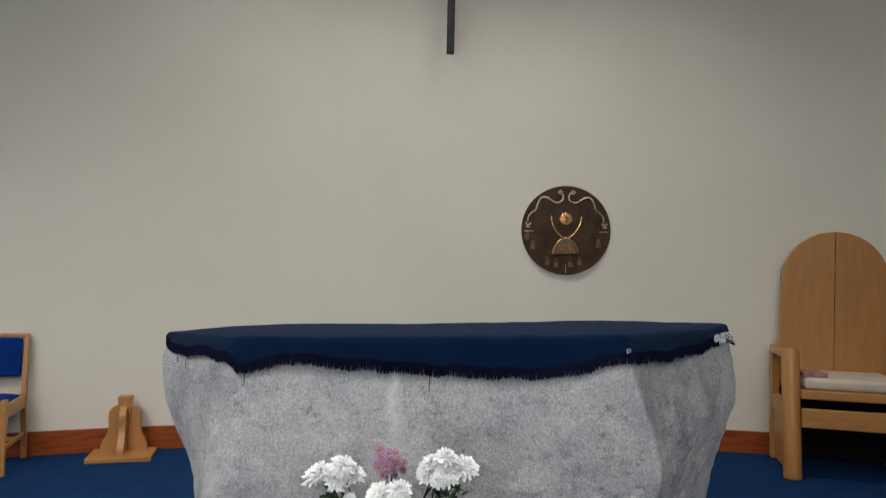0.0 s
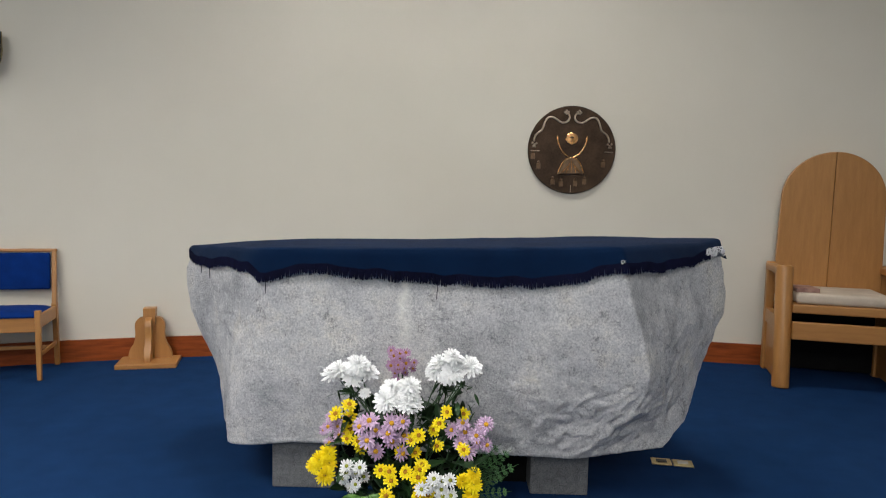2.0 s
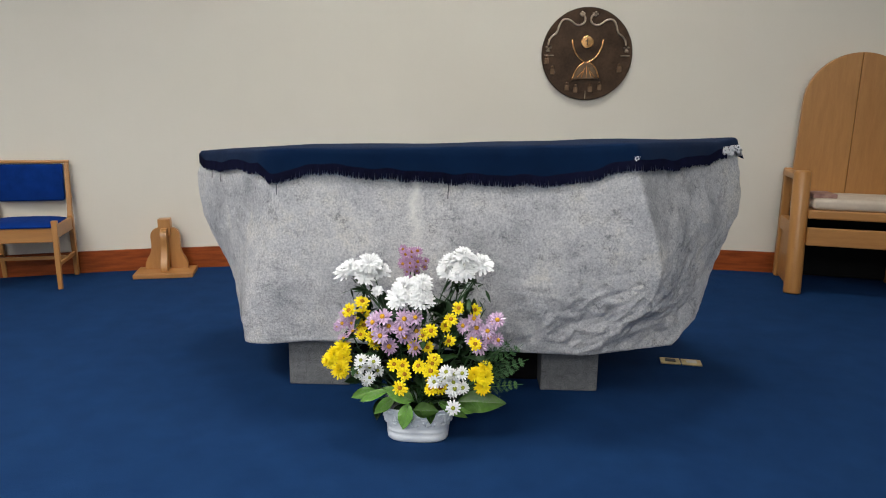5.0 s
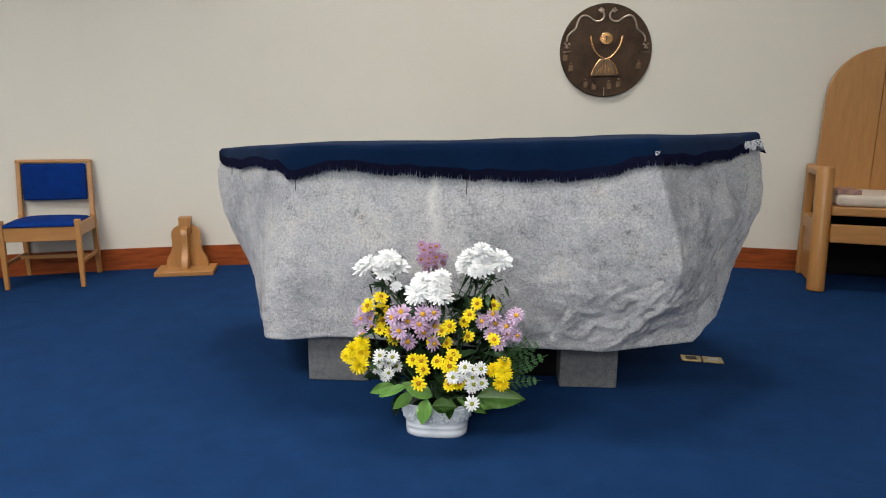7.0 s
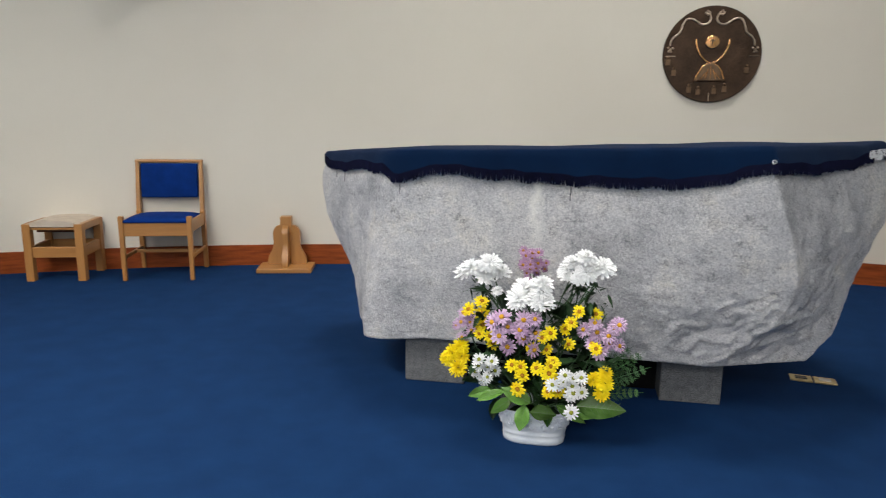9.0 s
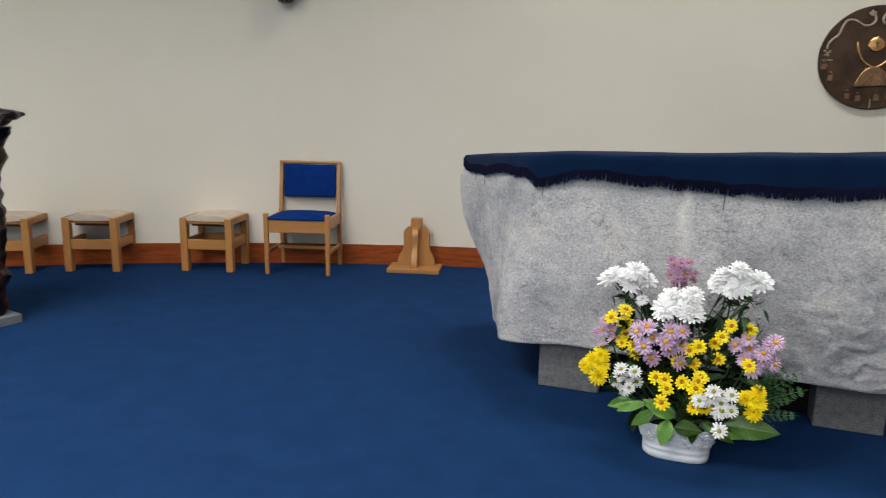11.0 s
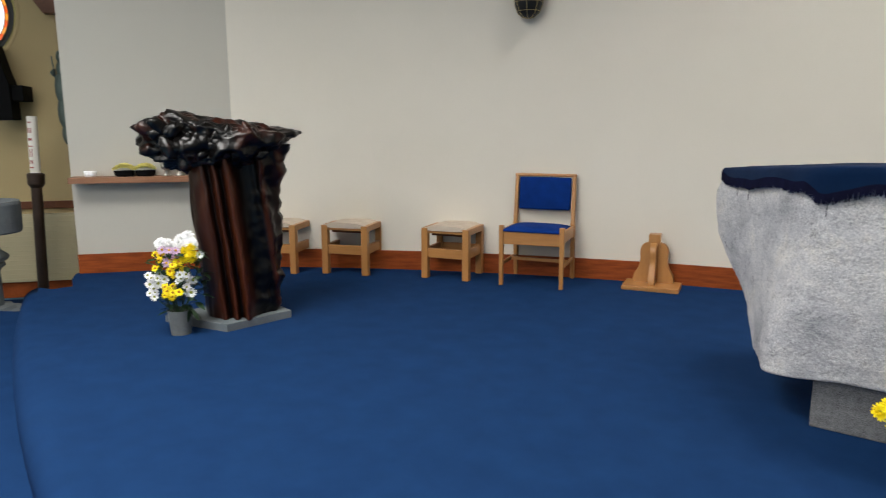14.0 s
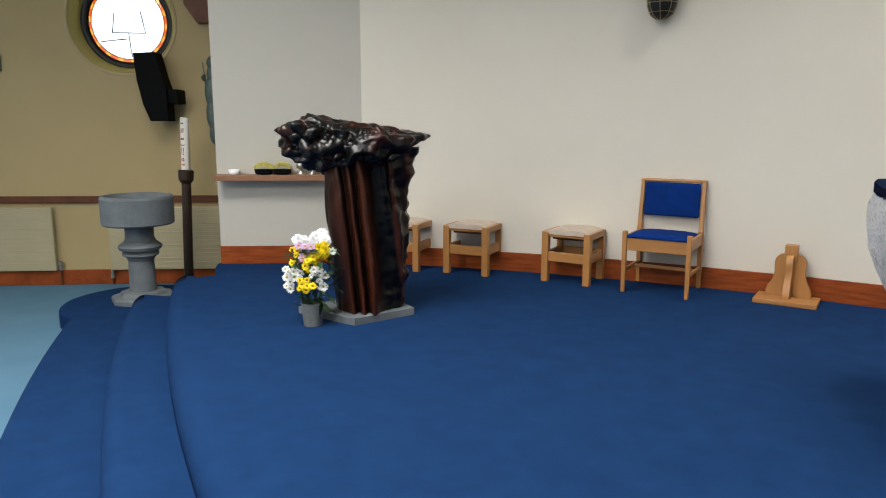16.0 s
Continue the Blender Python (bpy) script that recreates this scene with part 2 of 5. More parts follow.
FERN_GREEN = material("fern_green", (0.040, 0.125, 0.030), 0.55, (0.016, 0.055, 0.014), 20, 90, vary=0.2)
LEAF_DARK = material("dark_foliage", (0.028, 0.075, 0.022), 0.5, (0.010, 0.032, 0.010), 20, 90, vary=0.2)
WAX = material("ivory_wax", (0.83, 0.80, 0.73), 0.4, (0.78, 0.74, 0.66), 10, 60)
RED = material("red_wax_ornament", (0.42, 0.035, 0.03), 0.5, (0.30, 0.02, 0.02), 20, 90)
RADIATOR = material("cream_radiator_paint", (0.43, 0.375, 0.235), 0.45, (0.39, 0.34, 0.21), 2, 90)
RAIL = material("dark_varnished_wood", (0.15, 0.052, 0.021), 0.5, (0.085, 0.029, 0.012), 6, 60, 0.05, stretch=(1, 1, 8), coat=0.02, specular=0.25)
VERDIGRIS = material("green_bronze", (0.13, 0.17, 0.15), 0.55, (0.07, 0.10, 0.09), 12, 80, 0.2, metal=0.3)
SHELF_WOOD = material("shelf_wood", (0.32, 0.15, 0.075), 0.4, (0.22, 0.095, 0.045), 6, 60, 0.05, stretch=(1, 1, 6))
PALE_BLOSSOM = material("pale_yellow_blossom", (0.80, 0.72, 0.22), 0.7, (0.55, 0.48, 0.10), 40, 200)
STAND = material("dark_brown_bronze", (0.050, 0.030, 0.020), 0.45, (0.026, 0.015, 0.010), 10, 90, 0.1, metal=0.3)
REVEAL = material("glow_tinted_reveal", (0.45, 0.38, 0.10), 0.8, (0.39, 0.32, 0.085), 3, 90)
PAPER = material("printed_cover", (0.40, 0.24, 0.19), 0.6, (0.16, 0.07, 0.06), 18, 60)


# ---- building helpers ----
def part(name, bm, mat, parent=None, label="", smooth=False, at=None):
    me = bpy.data.meshes.new(name)
    bm.to_mesh(me)
    bm.free()
    me.materials.append(mat)
    if smooth:
        me.polygons.foreach_set("use_smooth", [True] * len(me.polygons))
    ob = new(name, me)
    if parent:
        ob.parent = parent
    if at:
        ob.matrix_basis = at
    if label:
        tagged(ob, label)
    return ob


def shared(name, me, parent, at):
    ob = new(name, me)
    ob.parent = parent
    ob.matrix_basis = at
    return ob


def thing(name, m, label, category, group="", kind=""):
    ob = new(name)
    ob.empty_display_size = 0.1
    ob.matrix_basis = m
    return tagged(ob, label, category, group, kind)


def block(bm, size, centre=(0, 0, 0), bevel=0.004, m=None, segments=2):
    got = bmesh.ops.create_cube(bm, size=1.0)["verts"]
    for v in got:
        v.co = Vector((v.co.x * size[0] + centre[0], v.co.y * size[1] + centre[1], v.co.z * size[2] + centre[2]))
        if m:
            v.co = m @ v.co
    if bevel:
        edges = list({e for v in got for e in v.link_edges})
        bmesh.ops.bevel(bm, geom=edges, offset=bevel, segments=segments, affect="EDGES", profile=0.5)
    return bm


def box(size, centre=(0, 0, 0), bevel=0.004, m=None, segments=2):
    return block(bmesh.new(), size, centre, bevel, m, segments)


def bar(a, b, w0, d0, w1=None, d1=None, bevel=0.004):
    """A tapered bar from a to b."""
    bm = bmesh.new()
    a, b = Vector(a), Vector(b)
    w1, d1 = w1 or w0, d1 or d0
    got = bmesh.ops.create_cube(bm, size=1.0)["verts"]
    for v in got:
        top = v.co.z > 0
        base = b if top else a
        w, d = (w1, d1) if top else (w0, d0)
        v.co = base + Vector((v.co.x * w, v.co.y * d, 0))
    bmesh.ops.bevel(bm, geom=bm.edges[:], offset=bevel, segments=2, affect="EDGES", profile=0.5)
    return bm


def lathe(profile, steps=32, bm=None, squeeze=1.0, close=True):
    bm = bm or bmesh.new()
    rings = []
    for r, z in profile:
        rings.append([bm.verts.new((r * math.cos(2 * math.pi * k / steps), squeeze * r * math.sin(2 * math.pi * k / steps), z)) for k in range(steps)])
    for a, b in zip(rings, rings[1:]):
        for k in range(steps):
            bm.faces.new((a[k], a[(k + 1) % steps], b[(k + 1) % steps], b[k]))
    if close:
        bm.faces.new(rings[0][::-1])
        bm.faces.new(rings[-1])
    return bm


def prism(outline, z0, z1, bevel=0.0, m=None, bm=None):
    """An outline in plan, raised from z0 to z1."""
    bm = bm or bmesh.new()
    low = [bm.verts.new((x, y, z0)) for x, y in outline]
    high = [bm.verts.new((x, y, z1)) for x, y in outline]
    n = len(outline)
    faces = [bm.faces.new(low[::-1]), bm.faces.new(high)]
    faces += [bm.faces.new((low[k], low[(k + 1) % n], high[(k + 1) % n], high[k])) for k in range(n)]
    bmesh.ops.recalc_face_normals(bm, faces=faces)
    if bevel:
        rim = [e for e in faces[1].edges]
        bmesh.ops.bevel(bm, geom=rim, offset=bevel, segments=3, affect="EDGES", profile=0.5)
    if m:
        bmesh.ops.transform(bm, matrix=m, verts=low + high if not bevel else bm.verts[:])
    return bm


def tube(points, radius, sides=8, bm=None, taper=1.0):
    bm = bm or bmesh.new()
    pts = [Vector(p) for p in points]
    rings = []
    for k, p in enumerate(pts):
        d = (pts[min(k + 1, len(pts) - 1)] - pts[max(k - 1, 0)]).normalized()
        q = d.to_track_quat("Z", "Y")
        r = radius * (1 + (taper - 1) * k / max(1, len(pts) - 1))
        rings.append([bm.verts.new(p + q @ Vector((r * math.cos(2 * math.pi * s / sides), r * math.sin(2 * math.pi * s / sides), 0))) for s in range(sides)])
    for a, b in zip(rings, rings[1:]):
        for s in range(sides):
            bm.faces.new((a[s], a[(s + 1) % sides], b[(s + 1) % sides], b[s]))
    bm.faces.new(rings[0][::-1])
    bm.faces.new(rings[-1])
    return bm


def lerp(table, x):
    """Piecewise straight line through (x, value) pairs."""
    return float(np.interp(x, [p[0] for p in table], [p[1] for p in table]))


# ---- structure ----
WALL_C, WALL_R = (1.423, -7.423), 9.991
STEP_C, STEP_R = (2.918, 15.916), (18.676, 19.0, 19.475)
GROUND, RISE = -0.45, 0.15


def on_wall(degrees, r=WALL_R):
    """A point of the curved wall; degrees from its middle axis, to the right."""
    return (WALL_C[0] + r * math.sin(radians(degrees)), WALL_C[1] + r * math.cos(radians(degrees)))


def wall_pose(x, z, off=0.0):
    """A pose on the curved wall with local z out of the wall into the room and y up."""
    a = math.degrees(math.asin((x - WALL_C[0]) / WALL_R))
    px, py = on_wall(a, WALL_R - off)
    return pose(px, py, z, 90, 0, -a)


def arc(radius, x0, x1, n):
    """The curved front edge of a step."""
    return [(x, STEP_C[1] - math.sqrt(radius ** 2 - (x - STEP_C[0]) ** 2)) for x in np.linspace(x0, x1, n)]


def carpet_step(radius, x0, x1, n, rest, z0, z1, nose):
    """A step with a curved front whose upper edge is rounded by the carpet; the rest of its outline is square."""
    bm = bmesh.new()
    rings = [(0.0, z0)] + [(nose * (1 - math.cos(a)), z1 - nose * (1 - math.sin(a))) for a in np.linspace(0, math.pi / 2, 9)]
    rows = [[bm.verts.new((x, y, z)) for x, y in arc(radius - d, x0, x1, n) + rest] for d, z in rings]
    for a, b in zip(rows, rows[1:]):
        for k in range(len(a)):
            j = (k + 1) % len(a)
            bm.faces.new((a[k], a[j], b[j], b[k])).smooth = k < n - 1
    bm.faces.new(rows[0][::-1])
    bm.faces.new(rows[-1])
    bmesh.ops.recalc_face_normals(bm, faces=bm.faces[:])
    return bm


def wall_sheet(name, outline, z0, z1, mat, label, parent=None):
    ob = part(name, prism(outline, z0, z1), mat, parent)
    return tagged(ob, label, "wall" if "wall" in name else name, kind="structure") if not parent else ob


a0, a1 = -36.773, 45.0
LEFT_A, LEFT_B = on_wall(a0), (-5.365, -0.40)
angles = np.linspace(a0, a1, 61)
wall_sheet("wall_apse", [on_wall(a) for a in angles] + [on_wall(a, WALL_R + 0.25) for a in angles[::-1]], GROUND, CEILING, PLASTER, "smooth cream plastered curved wall behind the altar")
skirt = [on_wall(a, WALL_R - 0.022) for a in angles] + [on_wall(a, WALL_R - 0.001) for a in angles[::-1]]
tagged(part("baseboard", prism(skirt, 0.0, 0.158), SKIRT), "red-brown varnished wooden skirting board", "baseboard", kind="structure")

# the flat white side wall that ends short of the nave wall
ld = Vector((LEFT_A[0] - LEFT_B[0], LEFT_A[1] - LEFT_B[1])).normalized()
ln = Vector((ld.y, -ld.x))


def by_left(along, out):
    """A plan point along the white side wall from its free end, so far in front of it."""
    return (LEFT_B[0] + ld.x * along + ln.x * out, LEFT_B[1] + ld.y * along + ln.y * out)


LEFT_LEN = (Vector(LEFT_A) - Vector(LEFT_B)).length
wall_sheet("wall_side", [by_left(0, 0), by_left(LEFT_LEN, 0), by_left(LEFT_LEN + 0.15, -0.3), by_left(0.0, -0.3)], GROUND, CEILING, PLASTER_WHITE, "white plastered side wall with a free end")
tagged(part("baseboard", prism([by_left(0.0, 0.022), by_left(LEFT_LEN - 0.02, 0.022), by_left(LEFT_LEN - 0.02, 0.001), by_left(0.0, 0.001)], 0.0, 0.158), SKIRT), "red-brown varnished wooden skirting board", "baseboard", kind="structure")

# nave wall with the round window
NW, NE = Vector((-7.69, -1.39)), Vector((-6.53, 0.10))
nd = (NE - NW).normalized()
nn = Vector((nd.y, -nd.x))
NAVE_TURN = math.degrees(math.atan2(nd.y, nd.x))


def by_nave(along, out):
    p = NW + nd * along + nn * out
    return (p.x, p.y)


def nave_pose(along, z, out=0.0):
    """A pose on the nave wall: local x along it, y up, z out of it."""
    x, y = by_nave(along, out)
    return Matrix.Translation((x, y, z)) @ Matrix(((nd.x, 0, nn.x, 0), (nd.y, 0, nn.y, 0), (0, 1, 0, 0), (0, 0, 0, 1)))


WIN_ALONG, WIN_Z, WIN_R, WIN_GLASS = 1.060, 2.250, 0.515, 0.40


def nave_wall():
    """Wall with a round hole: a square of radial strips and four plain fields."""
    bm = bmesh.new()
    x0, x1, z0, z1 = -2.9, 2.6, GROUND, CEILING
    s, n, thick = 0.75, 64, 0.32

    def field(xa, xb, ya, yb, depth):
        bm.faces.new([bm.verts.new((x, y, depth)) for x, y in ((xa, ya), (xb, ya), (xb, yb), (xa, yb))])

    c, h = WIN_ALONG, WIN_Z
    for depth in (0.0, -thick):
        field(x0, c - s, z0, z1, depth)
        field(c + s, x1, z0, z1, depth)
        field(c - s, c + s, z0, h - s, depth)
        field(c - s, c + s, h + s, z1, depth)
        for k in range(n):
            quad = []
            for a in (2 * math.pi * k / n, 2 * math.pi * (k + 1) / n):
                f = s / max(abs(math.cos(a)), abs(math.sin(a)))
                quad.append(((c + WIN_R * math.cos(a), h + WIN_R * math.sin(a)), (c + f * math.cos(a), h + f * math.sin(a))))
            (p, q), (u, v) = quad
            bm.faces.new([bm.verts.new((x, y, depth)) for x, y in (p, q, v, u)])
    for k in range(n):
        a, b = 2 * math.pi * k / n, 2 * math.pi * (k + 1) / n
        bm.faces.new([bm.verts.new((c + WIN_R * math.cos(t), h + WIN_R * math.sin(t), d)) for t, d in ((a, 0), (b, 0), (b, -thick), (a, -thick))])
    field(x0, x1, z0, z0 + 0.001, 0.0)
    bmesh.ops.remove_doubles(bm, verts=bm.verts[:], dist=0.0004)
    bmesh.ops.recalc_face_normals(bm, faces=bm.faces[:])
    return bm


tagged(part("wall_nave", nave_wall(), PLASTER_YELLOW, at=nave_pose(0, 0)), "buff painted nave wall with a round window", "wall", kind="structure")

# unseen closing walls behind and beside the camera, buff to cut bounced light
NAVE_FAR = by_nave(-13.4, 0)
# Unseen stretch of nave wall, opened only to seat the left lamp.
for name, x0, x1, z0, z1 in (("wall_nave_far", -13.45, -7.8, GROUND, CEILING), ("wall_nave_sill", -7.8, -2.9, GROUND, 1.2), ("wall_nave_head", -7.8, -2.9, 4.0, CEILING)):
    wall_sheet(name, [by_nave(x0, 0), by_nave(x1, 0), by_nave(x1, -0.32), by_nave(x0, -0.32)], z0, z1, PLASTER_YELLOW, "buff nave wall around the opening added for a lamp")
wall_sheet("wall_right", [(8.487, -0.358), (9.1, -3.2), (9.4, -3.2), (8.80, -0.20)], GROUND, CEILING, PLASTER_YELLOW, "buff painted wall")
wall_sheet("wall_right_far", [(9.1, -7.2), (9.1, -12.0), (9.4, -12.0), (9.4, -7.2)], GROUND, CEILING, PLASTER_YELLOW, "buff painted wall")
wall_sheet("wall_right_sill", [(9.1, -3.2), (9.1, -7.2), (9.4, -7.2), (9.4, -3.2)], GROUND, 1.2, PLASTER_YELLOW, "buff closing wall below an added lamp opening")
wall_sheet("wall_right_head", [(9.1, -3.2), (9.1, -7.2), (9.4, -7.2), (9.4, -3.2)], 4.0, CEILING, PLASTER_YELLOW, "buff closing wall above an added lamp opening")
wall_sheet("wall_back_left", [(NAVE_FAR[0], -12.0), (-7.6, -12.0), (-7.6, -12.3), (NAVE_FAR[0], -12.3)], GROUND, CEILING, PLASTER_YELLOW, "buff painted wall")
wall_sheet("wall_back_right", [(2.6, -12.0), (9.4, -12.0), (9.4, -12.3), (2.6, -12.3)], GROUND, CEILING, PLASTER_YELLOW, "buff painted wall")
wall_sheet("wall_back_sill", [(-7.6, -12.0), (2.6, -12.0), (2.6, -12.3), (-7.6, -12.3)], GROUND, 1.2, PLASTER_YELLOW, "buff closing wall below an added lamp opening")
wall_sheet("wall_back_head", [(-7.6, -12.0), (2.6, -12.0), (2.6, -12.3), (-7.6, -12.3)], 4.0, CEILING, PLASTER_YELLOW, "buff closing wall above an added lamp opening")
wall_sheet("wall_transept", [by_nave(2.6, 0.0), (-4.4, 0.95), (-4.3, 1.25), by_nave(2.6, -0.3)], GROUND, CEILING, PLASTER_YELLOW, "buff painted wall of the recess")


def ceiling():
    """Unseen ceiling with five openings for the roof lamps."""
    bm = bmesh.new()
    holes = ((-2.0, 1.6, -9.1, -6.9), (-3.7, -1.1, -4.2, -2.0), (1.6, 3.8, -4.5, -2.5), (-0.5, 0.4, 0.55, 1.25), (1.1, 2.0, 0.55, 1.25))
    xs = sorted({-17.0, 10.0} | {h[k] for h in holes for k in (0, 1)})
    ys = sorted({-12.5, 4.0} | {h[k] for h in holes for k in (2, 3)})
    for i in range(len(xs) - 1):
        for j in range(len(ys) - 1):
            x, y = (xs[i] + xs[i + 1]) / 2, (ys[j] + ys[j + 1]) / 2
            if not any(a < x < b and c < y < d for a, b, c, d in holes):
                block(bm, (xs[i + 1] - xs[i], ys[j + 1] - ys[j], 0.2), ((xs[i] + xs[i + 1]) / 2, (ys[j] + ys[j + 1]) / 2, CEILING + 0.1), 0)
    return bm


tagged(part("ceiling", ceiling(), CEIL), "unseen ceiling, kept dull against bounce, with roof lamp openings", "ceiling", kind="structure")

# floors and steps
tagged(part("floor", prism([(-17, -12.2), (9.4, -12.2), (9.4, 3.5), (-17, 3.5)], GROUND - 0.2, GROUND), CARPET_LIGHT), "pale blue carpet of the lower floor", "floor", kind="structure")
platform_rest = [(9.0, 2.9), (-4.2, 2.9), by_left(LEFT_LEN, -0.1), by_left(0.0, -0.05), by_left(-0.03, 0.02), (-5.18, -0.55), (-4.93, -0.66), (-4.95, -0.80)]
tagged(part("platform", carpet_step(STEP_R[0], -5.08, 8.9, 60, platform_rest, -RISE, 0.0, 0.11), CARPET), "deep blue carpeted sanctuary platform", "floor", kind="structure")
step_rest = [(8.95, 0.0), (-4.6, 0.0), (-4.75, -0.72), (-5.12, -1.02)]
tagged(part("step_upper", carpet_step(STEP_R[1], -5.28, 8.95, 60, step_rest, -2 * RISE, -RISE - 0.002, 0.10), CARPET), "deep blue carpeted curved step", "step", kind="structure")
FONT = (-5.739, -1.02)
low = [p for p in arc(STEP_R[2], -6.2, 9.0, 80) if math.hypot(p[0] - FONT[0], p[1] - FONT[1]) > 0.63]
bulge = [(FONT[0] + 0.62 * math.cos(a), FONT[1] + 0.62 * math.sin(a)) for a in np.linspace(radians(-72), radians(-315), 30)]
low = [p for p in low if p[0] > -5.6]
step_b = bulge[::-1] + low + [(9.0, 0.2), (-4.7, 0.2)]
tagged(part("step_lower", prism(step_b, GROUND, -2 * RISE - 0.004, 0.035), CARPET), "deep blue carpeted lowest step with a rounded bay for the font", "step", kind="structure")


# ---- the stone altar ----
# plan corners of the boulder, level by level: front left, front middle, front right ridge, right end, back right, back left, left end
LEVELS = (0.22, 0.30, 0.40, 0.50, 0.60, 0.70, 0.80, 0.90, 1.0)
CORNERS = (
    ((-0.184, -0.040), (-0.189, -0.050), (-0.155, -0.065), (-0.120, -0.080), (-0.085, -0.090), (-0.050, -0.100), (-0.039, -0.106), (-0.028, -0.110), (-0.020, -0.110)),
    ((0.650, -0.120), (0.650, -0.160), (0.655, -0.165), (0.660, -0.170), (0.670, -0.165), (0.680, -0.160), (0.691, -0.149), (0.700, -0.138), (0.700, -0.130)),
    ((1.260, -0.150), (1.400, -0.170), (1.510, -0.200), (1.545, -0.230), (1.535, -0.250), (1.510, -0.260), (1.460, -0.250), (1.425, -0.240), (1.405, -0.220)),
    ((1.677, -0.020), (1.800, 0.080), (1.857, 0.160), (1.914, 0.240), (1.967, 0.260), (2.016, 0.280), (2.033, 0.291), (2.022, 0.300), (1.981, 0.300)),
    ((1.500, 0.620), (1.650, 0.680), (1.725, 0.710), (1.800, 0.740), (1.840, 0.760), (1.880, 0.780), (1.880, 0.791), (1.873, 0.800), (1.840, 0.800)),
    ((-0.100, 0.660), (-0.150, 0.700), (-0.185, 0.730), (-0.220, 0.760), (-0.280, 0.790), (-0.340, 0.820), (-0.362, 0.831), (-0.377, 0.840), (-0.360, 0.840)),
    ((-0.268, 0.239), (-0.316, 0.333), (-0.368, 0.416), (-0.433, 0.480), (-0.501, 0.518), (-0.561, 0.550), (-0.583, 0.558), (-0.588, 0.558), (-0.539, 0.539)),
)
SPANS = (110, 130, 110, 30, 50, 20, 70)


def corner_at(n, z):
    return Vector([np.interp(z, LEVELS, [p[k] for p in CORNERS[n]]) for k in (0, 1)])


def boulder_ring(z):
    """The boulder's outline at a height, with softened corners."""
    pts = []
    for n, count in enumerate(SPANS):
        a, b = corner_at(n, z), corner_at((n + 1) % 7, z)
        pts += [a.lerp(b, k / count) for k in range(count)]
    for turn in range(160):
        # the left-hand edge and the middle of the front are worn round, the others stay crisp
        soft = [k for k in range(len(pts)) if turn < 3 or k < 45 or k > len(pts) - 40 or 70 < k < 170]
        moved = {k: (pts[k - 1] + pts[k] * 2 + pts[(k + 1) % len(pts)]) / 4 for k in soft}
        for k in soft:
            pts[k] = moved[k]
    return pts


def top_height(x, y=-0.1):
    """The boulder's top, which falls away a little to the back."""
    return lerp(((-0.55, 1.005), (-0.28, 1.022), (0.0, 1.040), (0.55, 1.050), (1.18, 1.073), (1.39, 1.086), (2.0, 1.092)), x) - 0.030 * max(0.0, min(1.0, (y + 0.1) / 0.9))


def foot_height(x, y):
    return 0.225 + 0.02 * noise.noise((x * 2.2, y * 2.2, 3.1)) - 0.09 * max(0.0, 0.1 - x)


def near(x, a, b, soft):
    """One inside the stretch from a to b, falling to nothing over soft metres outside it."""
    return max(0.0, min(1.0, 1 + min(x - a, b - x) / soft))


def stone_relief(q):
    """How far the split face stands out at a place."""
    out = 0.014 * noise.noise(q * 2.6) + 0.008 * noise.noise(q * 6.0) + 0.0035 * noise.noise(q * 15.0) + 0.0022 * noise.noise(q * 34.0)
    # shallow upright furrows beside the split left-hand edge
    out += near(q.x, -0.25, 0.12, 0.12) * 0.007 * noise.noise((q.x * 17, q.y * 17, q.z * 2.4))
    # slanting breaks low on the right-hand part, dying out upwards
    along, over = q.x * 0.82 + q.z * 0.57, q.z * 0.82 - q.x * 0.57
    crag = near(q.x, 1.20, 1.62, 0.35) * near(q.z, 0.2, 0.46, 0.16)
    k = Vector((along * 4.5, q.y * 5.0, over * 9.0))
    out += crag * (0.012 * noise.noise(k) - 0.014 * abs(noise.noise(k * 1.9 + Vector((4, 0, 1)))) + 0.012 * noise.noise(q * 13.0) - 0.012 * abs(noise.noise(q * 21.0)) + 0.006 * noise.noise(q * 44.0) + 0.004)
    # hackly fracture of the right-hand facet
    facet = near(q.x, 1.62, 2.2, 0.15) * near(q.z, 0.5, 1.1, 0.1)
    out += facet * (0.010 * noise.noise(q * 9.0) - 0.012 * abs(noise.noise(q * 14.0)))
    return out


def boulder():
    bm = bmesh.new()
    rings, rows = [], 110
    for r in range(rows + 1):
        f = r / rows
        ring = []
        for p in boulder_ring(0.22 + 0.78 * f):
            foot = foot_height(p.x, p.y)
            q = Vector((p.x, p.y, foot + (top_height(p.x, p.y) - foot) * f))
            out = Vector((p.x - 0.75, (p.y - 0.35) * 2, 0)).normalized()
            edge = 1.0 if 0.02 < f < 0.93 else 0.3
            ring.append(bm.verts.new(q + out * stone_relief(q) * edge))
        rings.append(ring)
    n = len(rings[0])
    for a, b in zip(rings, rings[1:]):
        for k in range(n):
            bm.faces.new((a[k], a[(k + 1) % n], b[(k + 1) % n], b[k]))
    bm.faces.new(rings[0][::-1])
    bm.faces.new(rings[-1])
    return bm


altar = thing("altar", pose(0, 0, 0), "rough grey stone boulder altar on two granite blocks", "altar")
part("boulder", boulder(), STONE, altar, "rough-hewn pale grey stone", smooth=True)
for x0, x1 in ((0.0, 0.27), (1.115, 1.365)):
    part("support_block", box((x1 - x0, 0.62, 0.27), ((x0 + x1) / 2, 0.31, 0.135), 0.006), GRANITE, altar, "dark speckled granite block")

